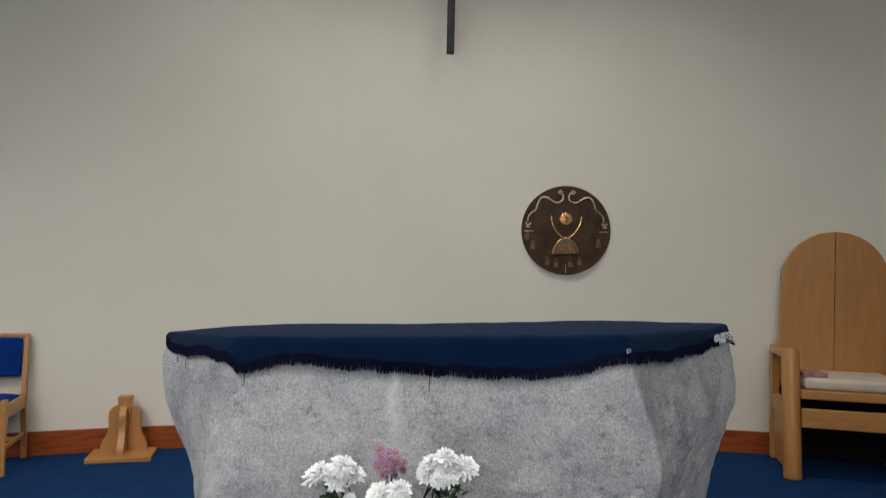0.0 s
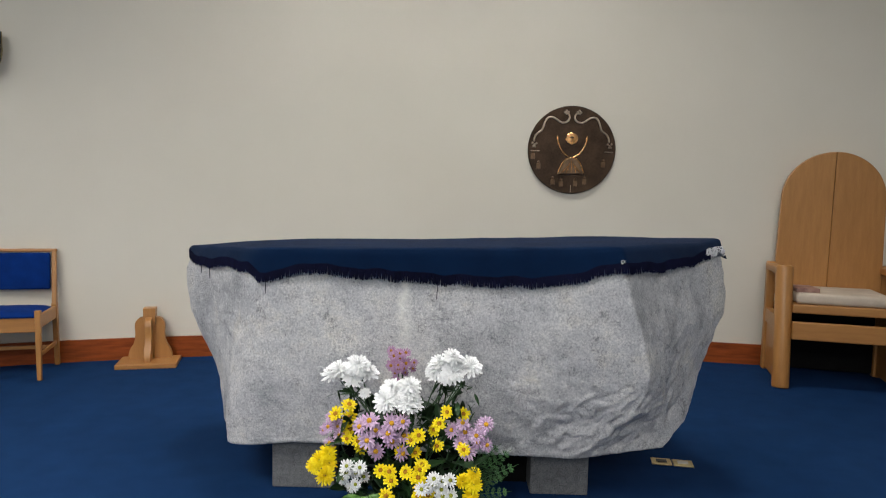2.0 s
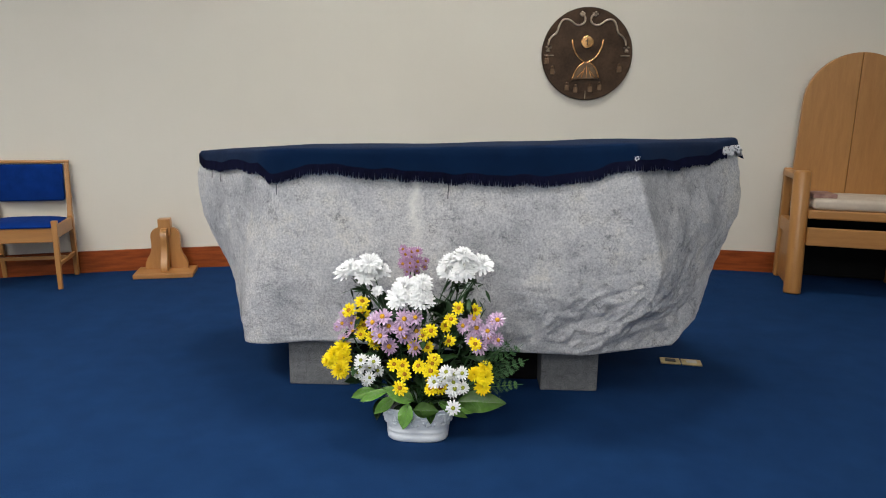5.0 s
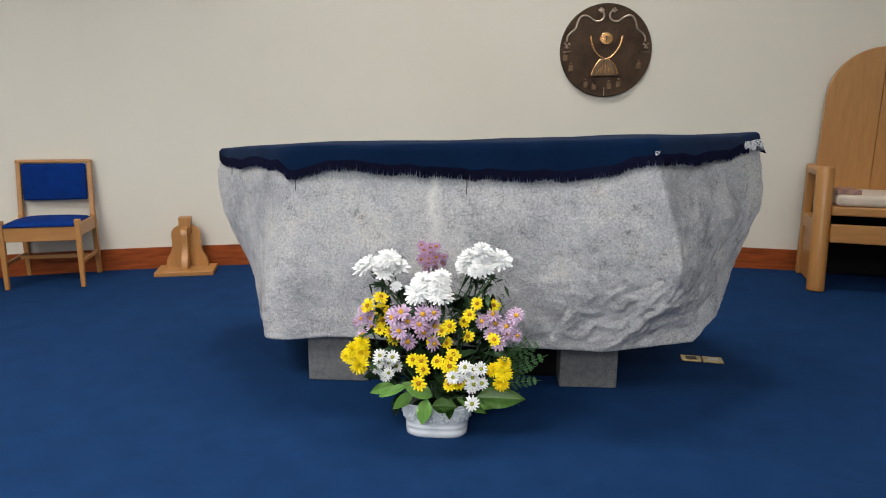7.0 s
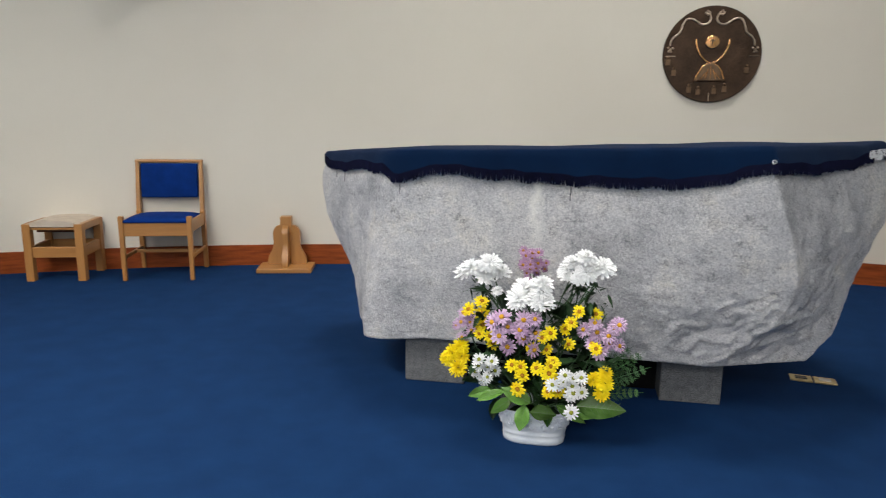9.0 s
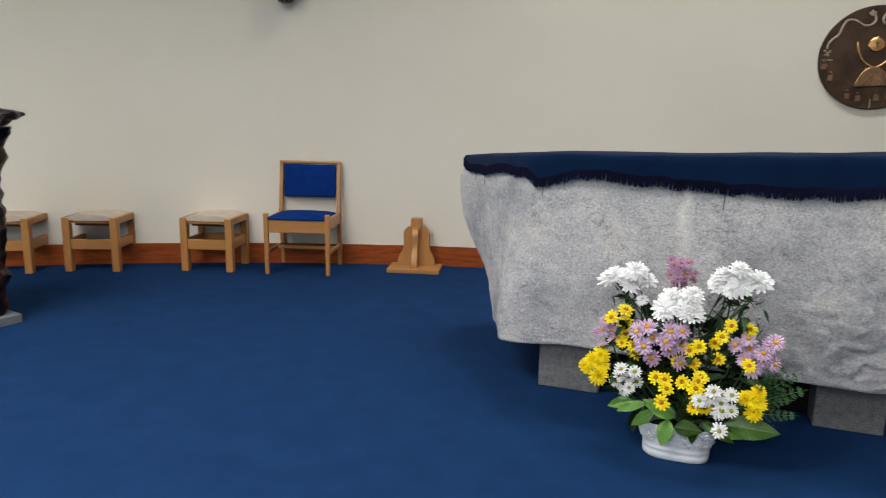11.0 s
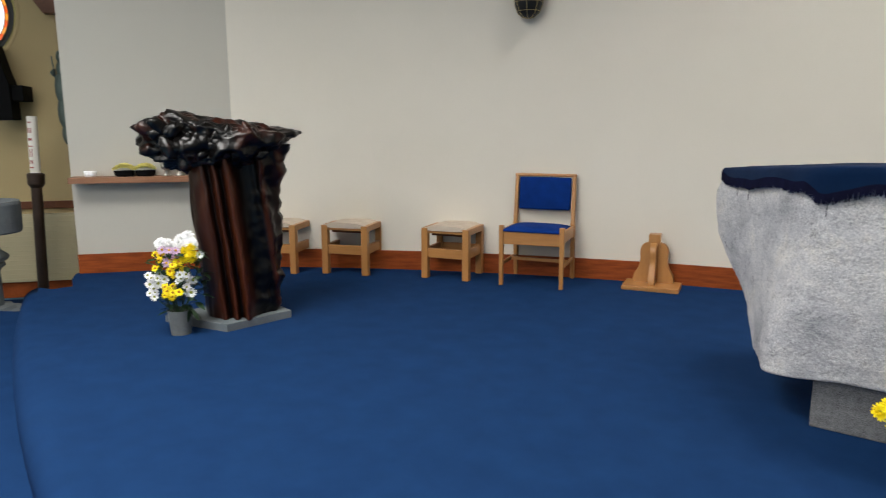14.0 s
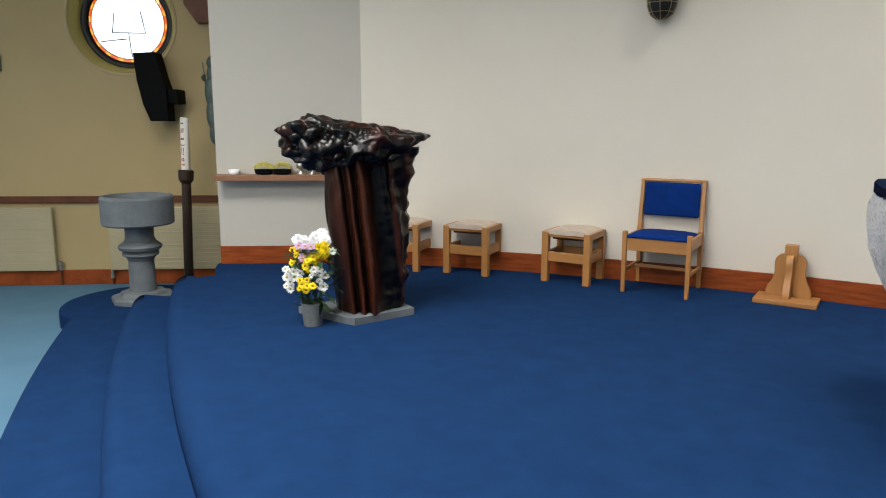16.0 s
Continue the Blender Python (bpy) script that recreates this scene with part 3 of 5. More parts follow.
# Black block put where only shade fills the gap between the supports.
part("gap_shade_block", box((0.842, 0.46, 0.25), (0.692, 0.35, 0.125), 0.006), BLACK, altar, "black block for the shade between the supports")

# hem of the cloth below the top edge, along the front
HEM = ((-0.54, 0.0), (-0.51, 0.018), (-0.455, 0.043), (-0.365, 0.056), (-0.186, 0.043), (-0.059, 0.056), (0.002, 0.096), (0.03, 0.096), (0.078, 0.0855), (0.184, 0.0575), (0.23, 0.053), (0.30, 0.0645), (0.414, 0.0765), (0.551, 0.085), (0.709, 0.101), (0.864, 0.1035), (1.08, 0.110), (1.206, 0.0946), (1.288, 0.073), (1.384, 0.0547), (1.541, 0.066), (1.73, 0.0535), (1.891, 0.021), (1.93, 0.022), (1.96, 0.05), (1.99, 0.085), (2.05, 0.10))
RIM_LEVELS = np.linspace(0.78, 1.0, 12)
RIMS = [boulder_ring(z) for z in RIM_LEVELS]


def hem_drop(x, y):
    return 0.010 + lerp(HEM, x) + 0.003 * math.sin(x * 37) + 0.002 * math.sin(x * 61 + 1) if y < 0.56 else 0.02


def rim_point(k, z):
    """The boulder's outline point of that number at a height near the top."""
    p = RIMS[-1][k]
    foot = foot_height(p.x, p.y)
    f = (0.22 + 0.78 * (z - foot) / (top_height(p.x, p.y) - foot) - RIM_LEVELS[0]) / (RIM_LEVELS[1] - RIM_LEVELS[0])
    n = max(0, min(len(RIMS) - 2, int(f)))
    return RIMS[n][k].lerp(RIMS[n + 1][k], min(1.0, f - n))


def cloth_ring(drop, out):
    """The cloth's edge along the boulder's rim, lowered by drop."""
    ring = []
    for k, p in enumerate(RIMS[-1]):
        away = Vector((p.x - 0.75, (p.y - 0.35) * 2)).normalized()
        d = hem_drop(p.x, p.y) * drop
        lift = 0.016 * max(0.0, min(1.0, (p.x - 1.86) * 9)) * (1 - drop)
        z = top_height(p.x, p.y) + 0.012 + lift - d
        w = rim_point(k, z)
        wave = 0.005 * noise.noise((p.x * 9, p.y * 9, 2.0)) * drop
        ring.append(Vector((w.x + away.x * (out + wave), w.y + away.y * (out + wave), z + 0.004 * noise.noise((p.x * 5, p.y * 5, 0)))))
    return ring


cloth = thing("altar_cloth", pose(0, 0, 0), "navy blue altar cloth with a dark fringe laid over the altar", "cloth")


def cloth_sheet():
    bm = bmesh.new()
    rings = [cloth_ring(0.0, -0.006), cloth_ring(0.03, 0.004), cloth_ring(0.10, 0.012), cloth_ring(0.35, 0.018), cloth_ring(0.7, 0.022), cloth_ring(1.0, 0.025)]
    rows = []
    centre = Vector((0.75, 0.35))
    for f in (0.0, 0.35, 0.7, 0.9):
        rows.append([bm.verts.new(((centre.x + (p.x - centre.x) * f), (centre.y + (p.y - centre.y) * f), top_height(centre.x + (p.x - centre.x) * f, centre.y + (p.y - centre.y) * f) + 0.014 + 0.004 * noise.noise((p.x * 3 * f, p.y * 3 * f, 5)))) for p in rings[0]] if f else [])
    rows[0] = None
    for r in rings:
        rows.append([bm.verts.new(v) for v in r])
    rows = [r for r in rows if r]
    n = len(rows[0])
    for a, b in zip(rows, rows[1:]):
        for k in range(n):
            bm.faces.new((a[k], b[k], b[(k + 1) % n], a[(k + 1) % n]))
    bm.faces.new(rows[0])
    return bm


part("sheet", cloth_sheet(), ALTAR_CLOTH, cloth, smooth=True)


def fringe():
    """Band of hanging threads under the hem."""
    bm = bmesh.new()
    edge = cloth_ring(1.0, 0.025)
    rim = RIMS[-1]
    rnd = random.Random(4)
    n = len(edge)
    for k in range(n):
        if rim[k].y > 0.52 or rim[k].x > 1.87:
            continue
        a, b = edge[k], edge[(k + 1) % n]
        steps = max(1, math.ceil((b - a).length / 0.004))
        for s in range(steps):
            p = a.lerp(b, s / steps)
            away = Vector((p.x - 0.75, (p.y - 0.35) * 2, 0)).normalized()
            side = Vector((-away.y, away.x, 0)) * rnd.uniform(0.0030, 0.0042)
            lean = Vector((-away.y, away.x, 0)) * rnd.uniform(-0.004, 0.004)
            length = rnd.uniform(0.026, 0.038)
            top, tip = p + Vector((0, 0, 0.008)) + away * 0.002, p - Vector((0, 0, length)) + lean + away * 0.004
            q = [bm.verts.new(v) for v in (top - side, top + side, tip + side * 0.6, tip - side * 0.6, top + away * 0.004, tip + away * 0.003)]
            bm.faces.new((q[0], q[3], q[5], q[4]))
            bm.faces.new((q[4], q[5], q[2], q[1]))
            bm.faces.new((q[0], q[1], q[2], q[3]))
    return bm


tagged(part("fringe", fringe(), FRINGE, cloth, "dark purple thread fringe"), kind="stuff")
for x, y, length in ((-0.43, 0.38, 0.085), (-0.36, 0.29, 0.09), (0.01, -0.115, 0.075), (0.70, -0.165, 0.085)):
    z = top_height(x) - lerp(HEM, x)
    part("loose_thread", tube([(x, y - 0.03, z), (x + 0.002, y - 0.032, z - length * 0.5), (x, y - 0.03, z - length)], 0.0016, 5), FRINGE, cloth)


def lace_edge(x0, x1, height, drop, seed):
    """A crumpled strip of lace with holes, hanging from under the fringe."""
    bm = bmesh.new()
    rnd = random.Random(seed)
    edge = [p for p, r in zip(cloth_ring(1.0, 0.031), RIMS[-1]) if x0 < p.x < x1 and r.y < 0.45]
    edge.sort(key=lambda p: p.x)
    fine = [a.lerp(b, f) for a, b in zip(edge, edge[1:]) for f in (0.0, 0.5)]
    rows = []
    for k, p in enumerate(fine):
        away = Vector((p.x - 0.75, (p.y - 0.35) * 2, 0)).normalized()
        h = height * (0.55 + 0.75 * abs(noise.noise((k * 0.21, seed, 0))))
        rows.append([bm.verts.new(p + Vector((0, 0, drop - h * j / 5)) + away * (0.006 + 0.010 * noise.noise((k * 0.5, j * 0.6, seed)))) for j in range(6)])
    for a, b in zip(rows, rows[1:]):
        for j in range(5):
            if rnd.random() > 0.30:
                bm.faces.new((a[j], a[j + 1], b[j + 1], b[j]))
    bmesh.ops.solidify(bm, geom=bm.faces[:], thickness=0.0012)
    return bm


part("lace_edge", lace_edge(1.86, 2.00, 0.050, 0.018, 3), LACE, cloth, "white lace showing under the cloth")
part("lace_edge", lace_edge(1.395, 1.42, 0.020, 0.020, 5), LACE, cloth, "white lace showing under the cloth")


# ---- furniture ----
def oak_chair(m):
    t = thing("side_chair", m, "pale oak side chair with royal blue padded seat and back", "chair")
    w, d = 0.462, 0.41
    for x in (-w / 2, w / 2):
        part("front_leg", bar((x, 0, 0), (x, 0, 0.462), 0.027, 0.027, 0.036, 0.036), OAK, t)
        part("back_leg", bar((x, d + 0.012, 0), (x, d - 0.025, 0.45), 0.030, 0.034, 0.034, 0.045), OAK, t)
        part("back_post", bar((x, d - 0.025, 0.44), (x * 0.985, d + 0.012, 0.815), 0.030, 0.040, 0.028, 0.026), OAK, t)
        part("side_rail", box((0.022, d - 0.03, 0.085), (x, d / 2, 0.385), 0.004), OAK_FLAT, t)
        part("side_stretcher", box((0.016, d, 0.026), (x, d / 2, 0.165), 0.003), OAK_FLAT, t)
    part("front_rail", box((w - 0.03, 0.024, 0.105), (0, 0.004, 0.372), 0.004), OAK_FLAT, t)
    part("back_rail", box((w - 0.03, 0.024, 0.07), (0, d - 0.01, 0.385), 0.004), OAK_FLAT, t)
    part("cross_stretcher", box((w - 0.01, 0.018, 0.024), (0, d * 0.62, 0.165), 0.003), OAK_FLAT, t)
    part("top_rail", box((w + 0.03, 0.030, 0.024), (0, d + 0.012, 0.815), 0.008), OAK_FLAT, t)
    bm = box((w - 0.05, 0.035, 0.255), (0, 0, 0), 0.014, pose(0, d - 0.010, 0.672, -5, 0, 0), 3)
    part("back_pad", bm, BLUE_CLOTH, t, "royal blue padded back", smooth=True)
    bm = bmesh.new()
    nx, ny = 12, 12
    grid = []
    for i in range(nx + 1):
        for j in range(ny + 1):
            u, v = 2 * i / nx - 1, 2 * j / ny - 1
            dome = (1 - abs(u) ** 3.5) ** 0.5 * (1 - abs(v) ** 3.5) ** 0.5
            grid.append(bm.verts.new((u * (w / 2 - 0.010 + 0.006 * dome), d / 2 - 0.012 + v * (d / 2 + 0.004), 0.424 + 0.030 * dome - 0.006 * v)))
    for i in range(nx):
        for j in range(ny):
            a = i * (ny + 1) + j
            bm.faces.new((grid[a], grid[a + ny + 1], grid[a + ny + 2], grid[a + 1]))
    got = bmesh.ops.extrude_face_region(bm, geom=bm.faces[:])
    for v in [g for g in got["geom"] if isinstance(g, bmesh.types.BMVert)]:
        v.co.z = 0.416
    bmesh.ops.recalc_face_normals(bm, faces=bm.faces[:])
    part("seat_pad", bm, BLUE_CLOTH, t, "royal blue padded seat", smooth=True)
    return t


oak_chair(pose(-2.138, 1.425, 0, 0, 0, 16.0))


def stool(m):
    t = thing("stool", m, "low pale oak stool with a cream woven seat pad", "stool", "stools along the wall")
    w, d, leg = 0.40, 0.37, 0.054
    for x in (-1, 1):
        for y in (-1, 1):
            part("leg", box((leg, leg, 0.405), (x * (w - leg) / 2, y * (d - leg) / 2, 0.2025), 0.004), OAK, t)
        part("top_beam", box((leg, d - 2 * leg + 0.004, 0.05), (x * (w - leg) / 2, 0, 0.382), 0.004), OAK_FLAT, t)
        part("side_rail", box((0.030, d - 2 * leg + 0.004, 0.075), (x * (w - leg) / 2, 0, 0.205), 0.004), OAK_FLAT, t)
    for y in (-1, 1):
        part("cross_rail", box((w - 2 * leg + 0.004, 0.030, 0.075), (0, y * (d - leg) / 2, 0.205), 0.004), OAK_FLAT, t)
        part("seat_rail", box((w - 2 * leg + 0.004, 0.026, 0.018), (0, y * (d - leg) / 2, 0.372), 0.003), OAK_FLAT, t)
    part("under_board", box((w - 2 * leg, d * 0.55, 0.022), (0, 0.01, 0.345), 0.004), RAIL, t, "dark board under the pad")
    bm = bmesh.new()
    cols = 10
    top = []
    for i in range(cols + 1):
        u = 2 * i / cols - 1
        for y in (-1, 1):
            top.append(bm.verts.new((u * (w / 2 - leg * 0.45), y * d * 0.485, 0.404 + 0.022 * (1 - u ** 4))))
            top.append(bm.verts.new((u * (w / 2 - leg * 0.45), y * d * 0.485, 0.392 - 0.008 * (1 - u ** 4))))
    for i in range(cols):
        p, q = top[4 * i:4 * i + 4], top[4 * i + 4:4 * i + 8]
        for a, b in ((0, 2), (2, 3), (3, 1), (1, 0)):
            bm.faces.new((p[a], p[b], q[b], q[a]))
    for e in (top[:4], top[-4:]):
        bm.faces.new((e[0], e[1], e[3], e[2]))
    bmesh.ops.recalc_face_normals(bm, faces=bm.faces[:])
    part("seat_pad", bm, CREAM_CLOTH, t, "cream woven pad", smooth=False)
    return t


def stool_pose(front_left, front_right, forward=0.05):
    a, b = Vector(front_left), Vector(front_right)
    d = Matrix.Rotation(radians(-3), 2) @ (b - a).normalized()
    c = (a + b) / 2 + Vector((-d.y, d.x)) * (0.185 - forward) + d * 0.014
    return pose(c.x, c.y, 0, 0, 0, math.degrees(math.atan2(d.y, d.x)))


first = stool(stool_pose((-2.998, 1.188), (-2.655, 1.304), 0.015))
copy_thing(first, stool_pose((-3.745, 0.855), (-3.452, 0.995)))
copy_thing(first, stool_pose((-4.285, 0.565), (-3.982, 0.733), 0.09))


def bell_fin(thick, reach=1.0):
    """A bell-shaped board with an arched foot, standing in the x-z plane."""
    side = [(0.146, 0.0), (0.148, 0.030), (0.136, 0.075), (0.108, 0.115), (0.097, 0.175), (0.103, 0.235), (0.097, 0.272), (0.074, 0.300), (0.038, 0.308)]
    for _ in range(2):
        side = [side[0]] + [(a[0] * f + b[0] * (1 - f), a[1] * f + b[1] * (1 - f)) for a, b in zip(side, side[1:]) for f in (0.75, 0.25)] + [side[-1]]
    right = side
    outline = [(-x, z) for x, z in right[::-1]] + [(-0.030, 0.0), (-0.030, 0.045), (-0.02, 0.062), (0.0, 0.068), (0.02, 0.062), (0.030, 0.045), (0.030, 0.0)] + right
    bm = prism(outline, -thick / 2, thick / 2)
    for v in bm.verts:
        v.co.x = min(v.co.x, reach)
    bmesh.ops.remove_doubles(bm, verts=bm.verts[:], dist=0.0005)
    bmesh.ops.bevel(bm, geom=bm.edges[:], offset=0.007, segments=3, affect="EDGES", profile=0.5, clamp_overlap=True)
    bmesh.ops.transform(bm, matrix=pose(0, 0, 0, 90, 0, 0), verts=bm.verts[:])
    return bm


def cross_stand(m):
    t = thing("cross_stand", m, "small bell-shaped pale oak stand on a square base", "stand")
    part("base", box((0.405, 0.265, 0.032), (0, -0.0725, 0.016), 0.004), OAK_FLAT, t)
    part("fin", bell_fin(0.042), OAK, t, at=pose(0, 0, 0.03))
    part("fin", bell_fin(0.044, 0.068), OAK, t, at=pose(0, 0, 0.03, 0, 0, 90))
    part("socket_post", box((0.084, 0.084, 0.12), (0, 0, 0.342), 0.003), OAK, t)
    return t


cross_stand(pose(-1.42, 2.02, 0, 0, 0, 14))


def presider_chair(m):
    t = thing("presider_chair", m, "tall pale oak armchair with a rounded back and cream cushion", "chair")
    half = 0.375
    for s in (-1, 1):
        bm = lathe([(0.054, 0.0), (0.056, 0.01), (0.056, 0.82), (0.051, 0.833), (0.040, 0.840)], 24)
        part("front_post", bm, OAK, t, smooth=True, at=pose(s * half, 0, 0, -6.5, 0, 0))
        part("back_post", box((0.06, 0.07, 0.82), (s * half, 0.54, 0.41), 0.012), OAK, t)
        part("arm", box((0.07, 0.46, 0.05), (s * half, 0.33, 0.785), 0.012), OAK_FLAT, t)
        part("side_rail", box((0.05, 0.50, 0.10), (s * half, 0.29, 0.42), 0.006), OAK_FLAT, t)
        # Assumed solid sides, which darken the space under the seat.
        part("side_panel", box((0.022, 0.48, 0.36), (s * half, 0.29, 0.20), 0.004), OAK_FLAT, t)
    part("front_rail", box((2 * half - 0.10, 0.045, 0.12), (0, 0.0, 0.40), 0.006), OAK_FLAT, t)
    part("seat_board", box((2 * half - 0.10, 0.52, 0.06), (0, 0.27, 0.547), 0.008), OAK_FLAT, t)
    part("seat_cushion", box((2 * half - 0.15, 0.48, 0.075), (0, 0.27, 0.615), 0.026, None, 4), CREAM_CLOTH, t, "flat cream cushion", smooth=True)
    # Added black sheet; it paints the shade behind the legs.
    part("under_seat_shade", box((2 * half - 0.05, 0.03, 0.50), (0, 0.55, 0.27), 0.006), BLACK, t, "black sheet for the shade under the seat")
    r = 0.342
    for s in (-1, 1):
        outline = [(0.0005 * s, 0.58), (s * (r + 0.018), 0.58), (s * r, 1.295)]
        outline += [(s * r * math.cos(a), 1.295 + r * math.sin(a)) for a in np.linspace(0.06, math.pi / 2 - 0.004, 20)]
        bm = prism(outline, -0.022, 0.022, 0.006)
        bmesh.ops.transform(bm, matrix=pose(0, 0.545, 0, 92, 0, 0), verts=bm.verts[:])
        part("back_board", bm, OAK, t, "rounded oak back panel")
    return t


presider_chair(pose(3.40, 1.70, 0, 0, 0, -14))
book = thing("book", pose(3.22, 1.93, 0.654, 0, 0, -8), "closed book with a dark red cover lying on the chair", "book")
part("cover", box((0.15, 0.20, 0.028), (0, 0, 0.014), 0.003), PAPER, book)


# ---- floor socket ----
sock = thing("floor_socket", pose(1.85, 0.385, 0, 0, 0, -9), "brass double floor socket set in the carpet", "socket")
for s in (-1, 1):
    lid = part("lid", box((0.094, 0.075, 0.008), (s * 0.05, 0, 0.004), 0.002), BRASS, sock)
    part("label_plate", box((0.05, 0.035, 0.003), (s * 0.05, 0, 0.0095), 0.001), STEEL if s > 0 else IRON, lid)


# ---- bronze medallion ----
BRASS_DARK = material("brown_bronze_relief", (0.20, 0.125, 0.075), 0.4, (0.11, 0.068, 0.04), 20, 90, 0.3, metal=0.8)


def medallion():
    t = thing("bronze_medallion", wall_pose(1.671, 1.631), "round dark bronze relief with a bright raised chalice and vines", "wall relief")
    part("disc", lathe([(0.335, 0.0), (0.340, 0.008), (0.340, 0.022), (0.334, 0.030), (0.30, 0.029), (0.0005, 0.030)], 64), BRONZE, t, smooth=False)
    z = 0.034

    def cord(points, r, mat, name, label=""):
        fine = []
        for a, b in zip(points, points[1:]):
            fine += [Vector(a).lerp(Vector(b), k / 4) for k in range(4)]
        fine.append(Vector(points[-1]))
        for _ in range(3):
            fine = [fine[0]] + [(fine[k - 1] + fine[k] * 2 + fine[k + 1]) / 4 for k in range(1, len(fine) - 1)] + [fine[-1]]
        part(name, tube([(p.x, p.y, z) for p in fine], r, 8), mat, t, label, smooth=True)

    for s in (-1, 1):
        vine = [(0.05, 0.285), (0.025, 0.275), (0.018, 0.24), (0.04, 0.212), (0.085, 0.205), (0.14, 0.25), (0.19, 0.25), (0.215, 0.20), (0.225, 0.15), (0.26, 0.13), (0.285, 0.10), (0.29, 0.06)]
        cord([(s * x - 0.005, y, 0) for x, y in vine], 0.0072, PEWTER, "vine")
        for x, y in ((0.05, 0.30), (0.035, 0.29), (0.062, 0.288), (0.05, 0.278), (0.275, 0.045), (0.29, 0.035), (0.305, 0.048), (0.285, 0.02), (0.30, 0.022)):
            bm = bmesh.new()
            bmesh.ops.create_icosphere(bm, subdivisions=2, radius=0.009)
            part("grape", bm, PEWTER, t, smooth=True, at=pose(s * x, y, z))
        part("ledge", box((0.07, 0.006, 0.006), (s * 0.285, -0.012, z), 0.002), PEWTER, t)
        cord([(s * 0.115, 0.108, 0), (s * 0.11, 0.06, 0), (s * 0.085, 0.0, 0), (s * 0.05, -0.04, 0), (s * 0.012, -0.062, 0)], 0.009, GOLD, "raised_arc", "bright rubbed bronze")
    part("wafer", lathe([(0.048, 0.030), (0.048, 0.038), (0.042, 0.042), (0.0005, 0.043)], 32), GOLD, t, "bright rubbed bronze disc", at=pose(-0.003, 0.085, 0))
    bm = box((0.006, 0.045, 0.006), (-0.003, 0.085, 0.045), 0.001)
    block(bm, (0.030, 0.006, 0.006), (-0.003, 0.094, 0.045), 0.001)
    part("small_cross", bm, BRONZE, t)
    bm = prism([(-0.105, -0.195), (0.095, -0.19), (0.075, -0.12), (0.045, -0.075), (0.0, -0.055), (-0.045, -0.075), (-0.08, -0.13)], 0.026, 0.045, 0.012)
    part("open_book_mount", bm, BRASS_DARK, t, "rubbed bronze mound")
    for k, x in enumerate((-0.055, -0.03, 0.0, 0.03, 0.055)):
        part("raised_line", tube([(x * 0.5, -0.085 - 0.02 * abs(k - 2), 0.046), (x * 1.25, -0.175, 0.046)], 0.0035, 6), GOLD, t)
    cord([(-0.105, -0.19, 0), (-0.085, -0.13, 0), (-0.05, -0.075, 0), (0.0, -0.056, 0), (0.05, -0.078, 0), (0.078, -0.12, 0), (0.097, -0.185, 0)], 0.007, GOLD, "mound_rim", "bright rubbed bronze")
    for x, y in ((-0.30, -0.045), (-0.255, -0.12), (0.245, -0.10), (-0.14, -0.24), (-0.075, -0.255), (0.035, -0.25), (0.105, -0.235)):
        bm = box((0.034, 0.045, 0.010), (x, y - 0.01, z), 0.004)
        bmesh.ops.create_icosphere(bm, subdivisions=2, radius=0.012, matrix=Matrix.Translation((x, y + 0.022, z)))
        part("small_relief", bm, BRASS_DARK, t)
    part("notch", box((0.005, 0.06, 0.005), (0.0, -0.30, z), 0.001), PEWTER, t)
    return t


medallion()

# ---- hanging cross above the altar, of which the foot shows ----
cross = thing("wall_cross", wall_pose(0.74, 0.0, 0.24), "slim black iron cross standing off the wall", "cross")
part("upright", box((0.055, 1.55, 0.05), (0, 3.675, 0), 0.006), IRON, cross)
part("crossbar", box((0.95, 0.055, 0.05), (0, 4.1, 0), 0.006), IRON, cross)
for y in (3.25, 4.3):
    part("fixing", box((0.02, 0.02, 0.22), (0, y, -0.13), 0.002), IRON, cross)

# ---- wall light ----
sconce = thing("wall_sconce", wall_pose(-2.41, 2.12, 0.10), "dark openwork metal basket wall light", "wall light")
bm = lathe([(0.002, -0.125), (0.045, -0.115), (0.080, -0.085), (0.102, -0.03), (0.108, 0.03), (0.108, 0.16)], 28, close=False)
bmesh.ops.transform(bm, matrix=pose(0, 0, 0, -90, 0, 0), verts=bm.verts[:])
part("basket", bm, IRON, sconce, "dark metal bowl", smooth=True)
BOWL = ((-0.125, 0.004), (-0.118, 0.042), (-0.09, 0.078), (-0.03, 0.104), (0.03, 0.111), (0.16, 0.111))
for a in np.linspace(0, 360, 8, endpoint=False):
    pts = [((r + 0.001) * math.cos(radians(a)), z, (r + 0.001) * math.sin(radians(a))) for z, r in BOWL]
    part("lattice_bar", tube(pts, 0.0024, 6), BRASS, sconce, "pale brass lattice", smooth=True)
for z, r in ((-0.075, 0.088), (-0.01, 0.109), (0.07, 0.112)):
    part("lattice_ring", tube([(r * math.cos(a), z, r * math.sin(a)) for a in np.linspace(0, 2 * math.pi, 33)], 0.0022, 6), BRASS, sconce, "pale brass lattice", smooth=True)
for k in range(8):
    a = 2 * math.pi * (k + 0.5) / 8
    pts = [(0.112 * math.cos(a + 0.22 * math.cos(u)), 0.03 + 0.030 * math.sin(2 * u), 0.112 * math.sin(a + 0.22 * math.cos(u))) for u in np.linspace(0, math.pi * 1.6, 13)]
    part("scroll", tube(pts, 0.002, 6), BRASS, sconce, "pale brass scroll", smooth=True)
part("wall_plate", box((0.10, 0.14, 0.02), (0, 0.05, -0.088), 0.004), IRON, sconce)


# ---- the bogwood lectern ----
LECT = (-3.17, -0.43)
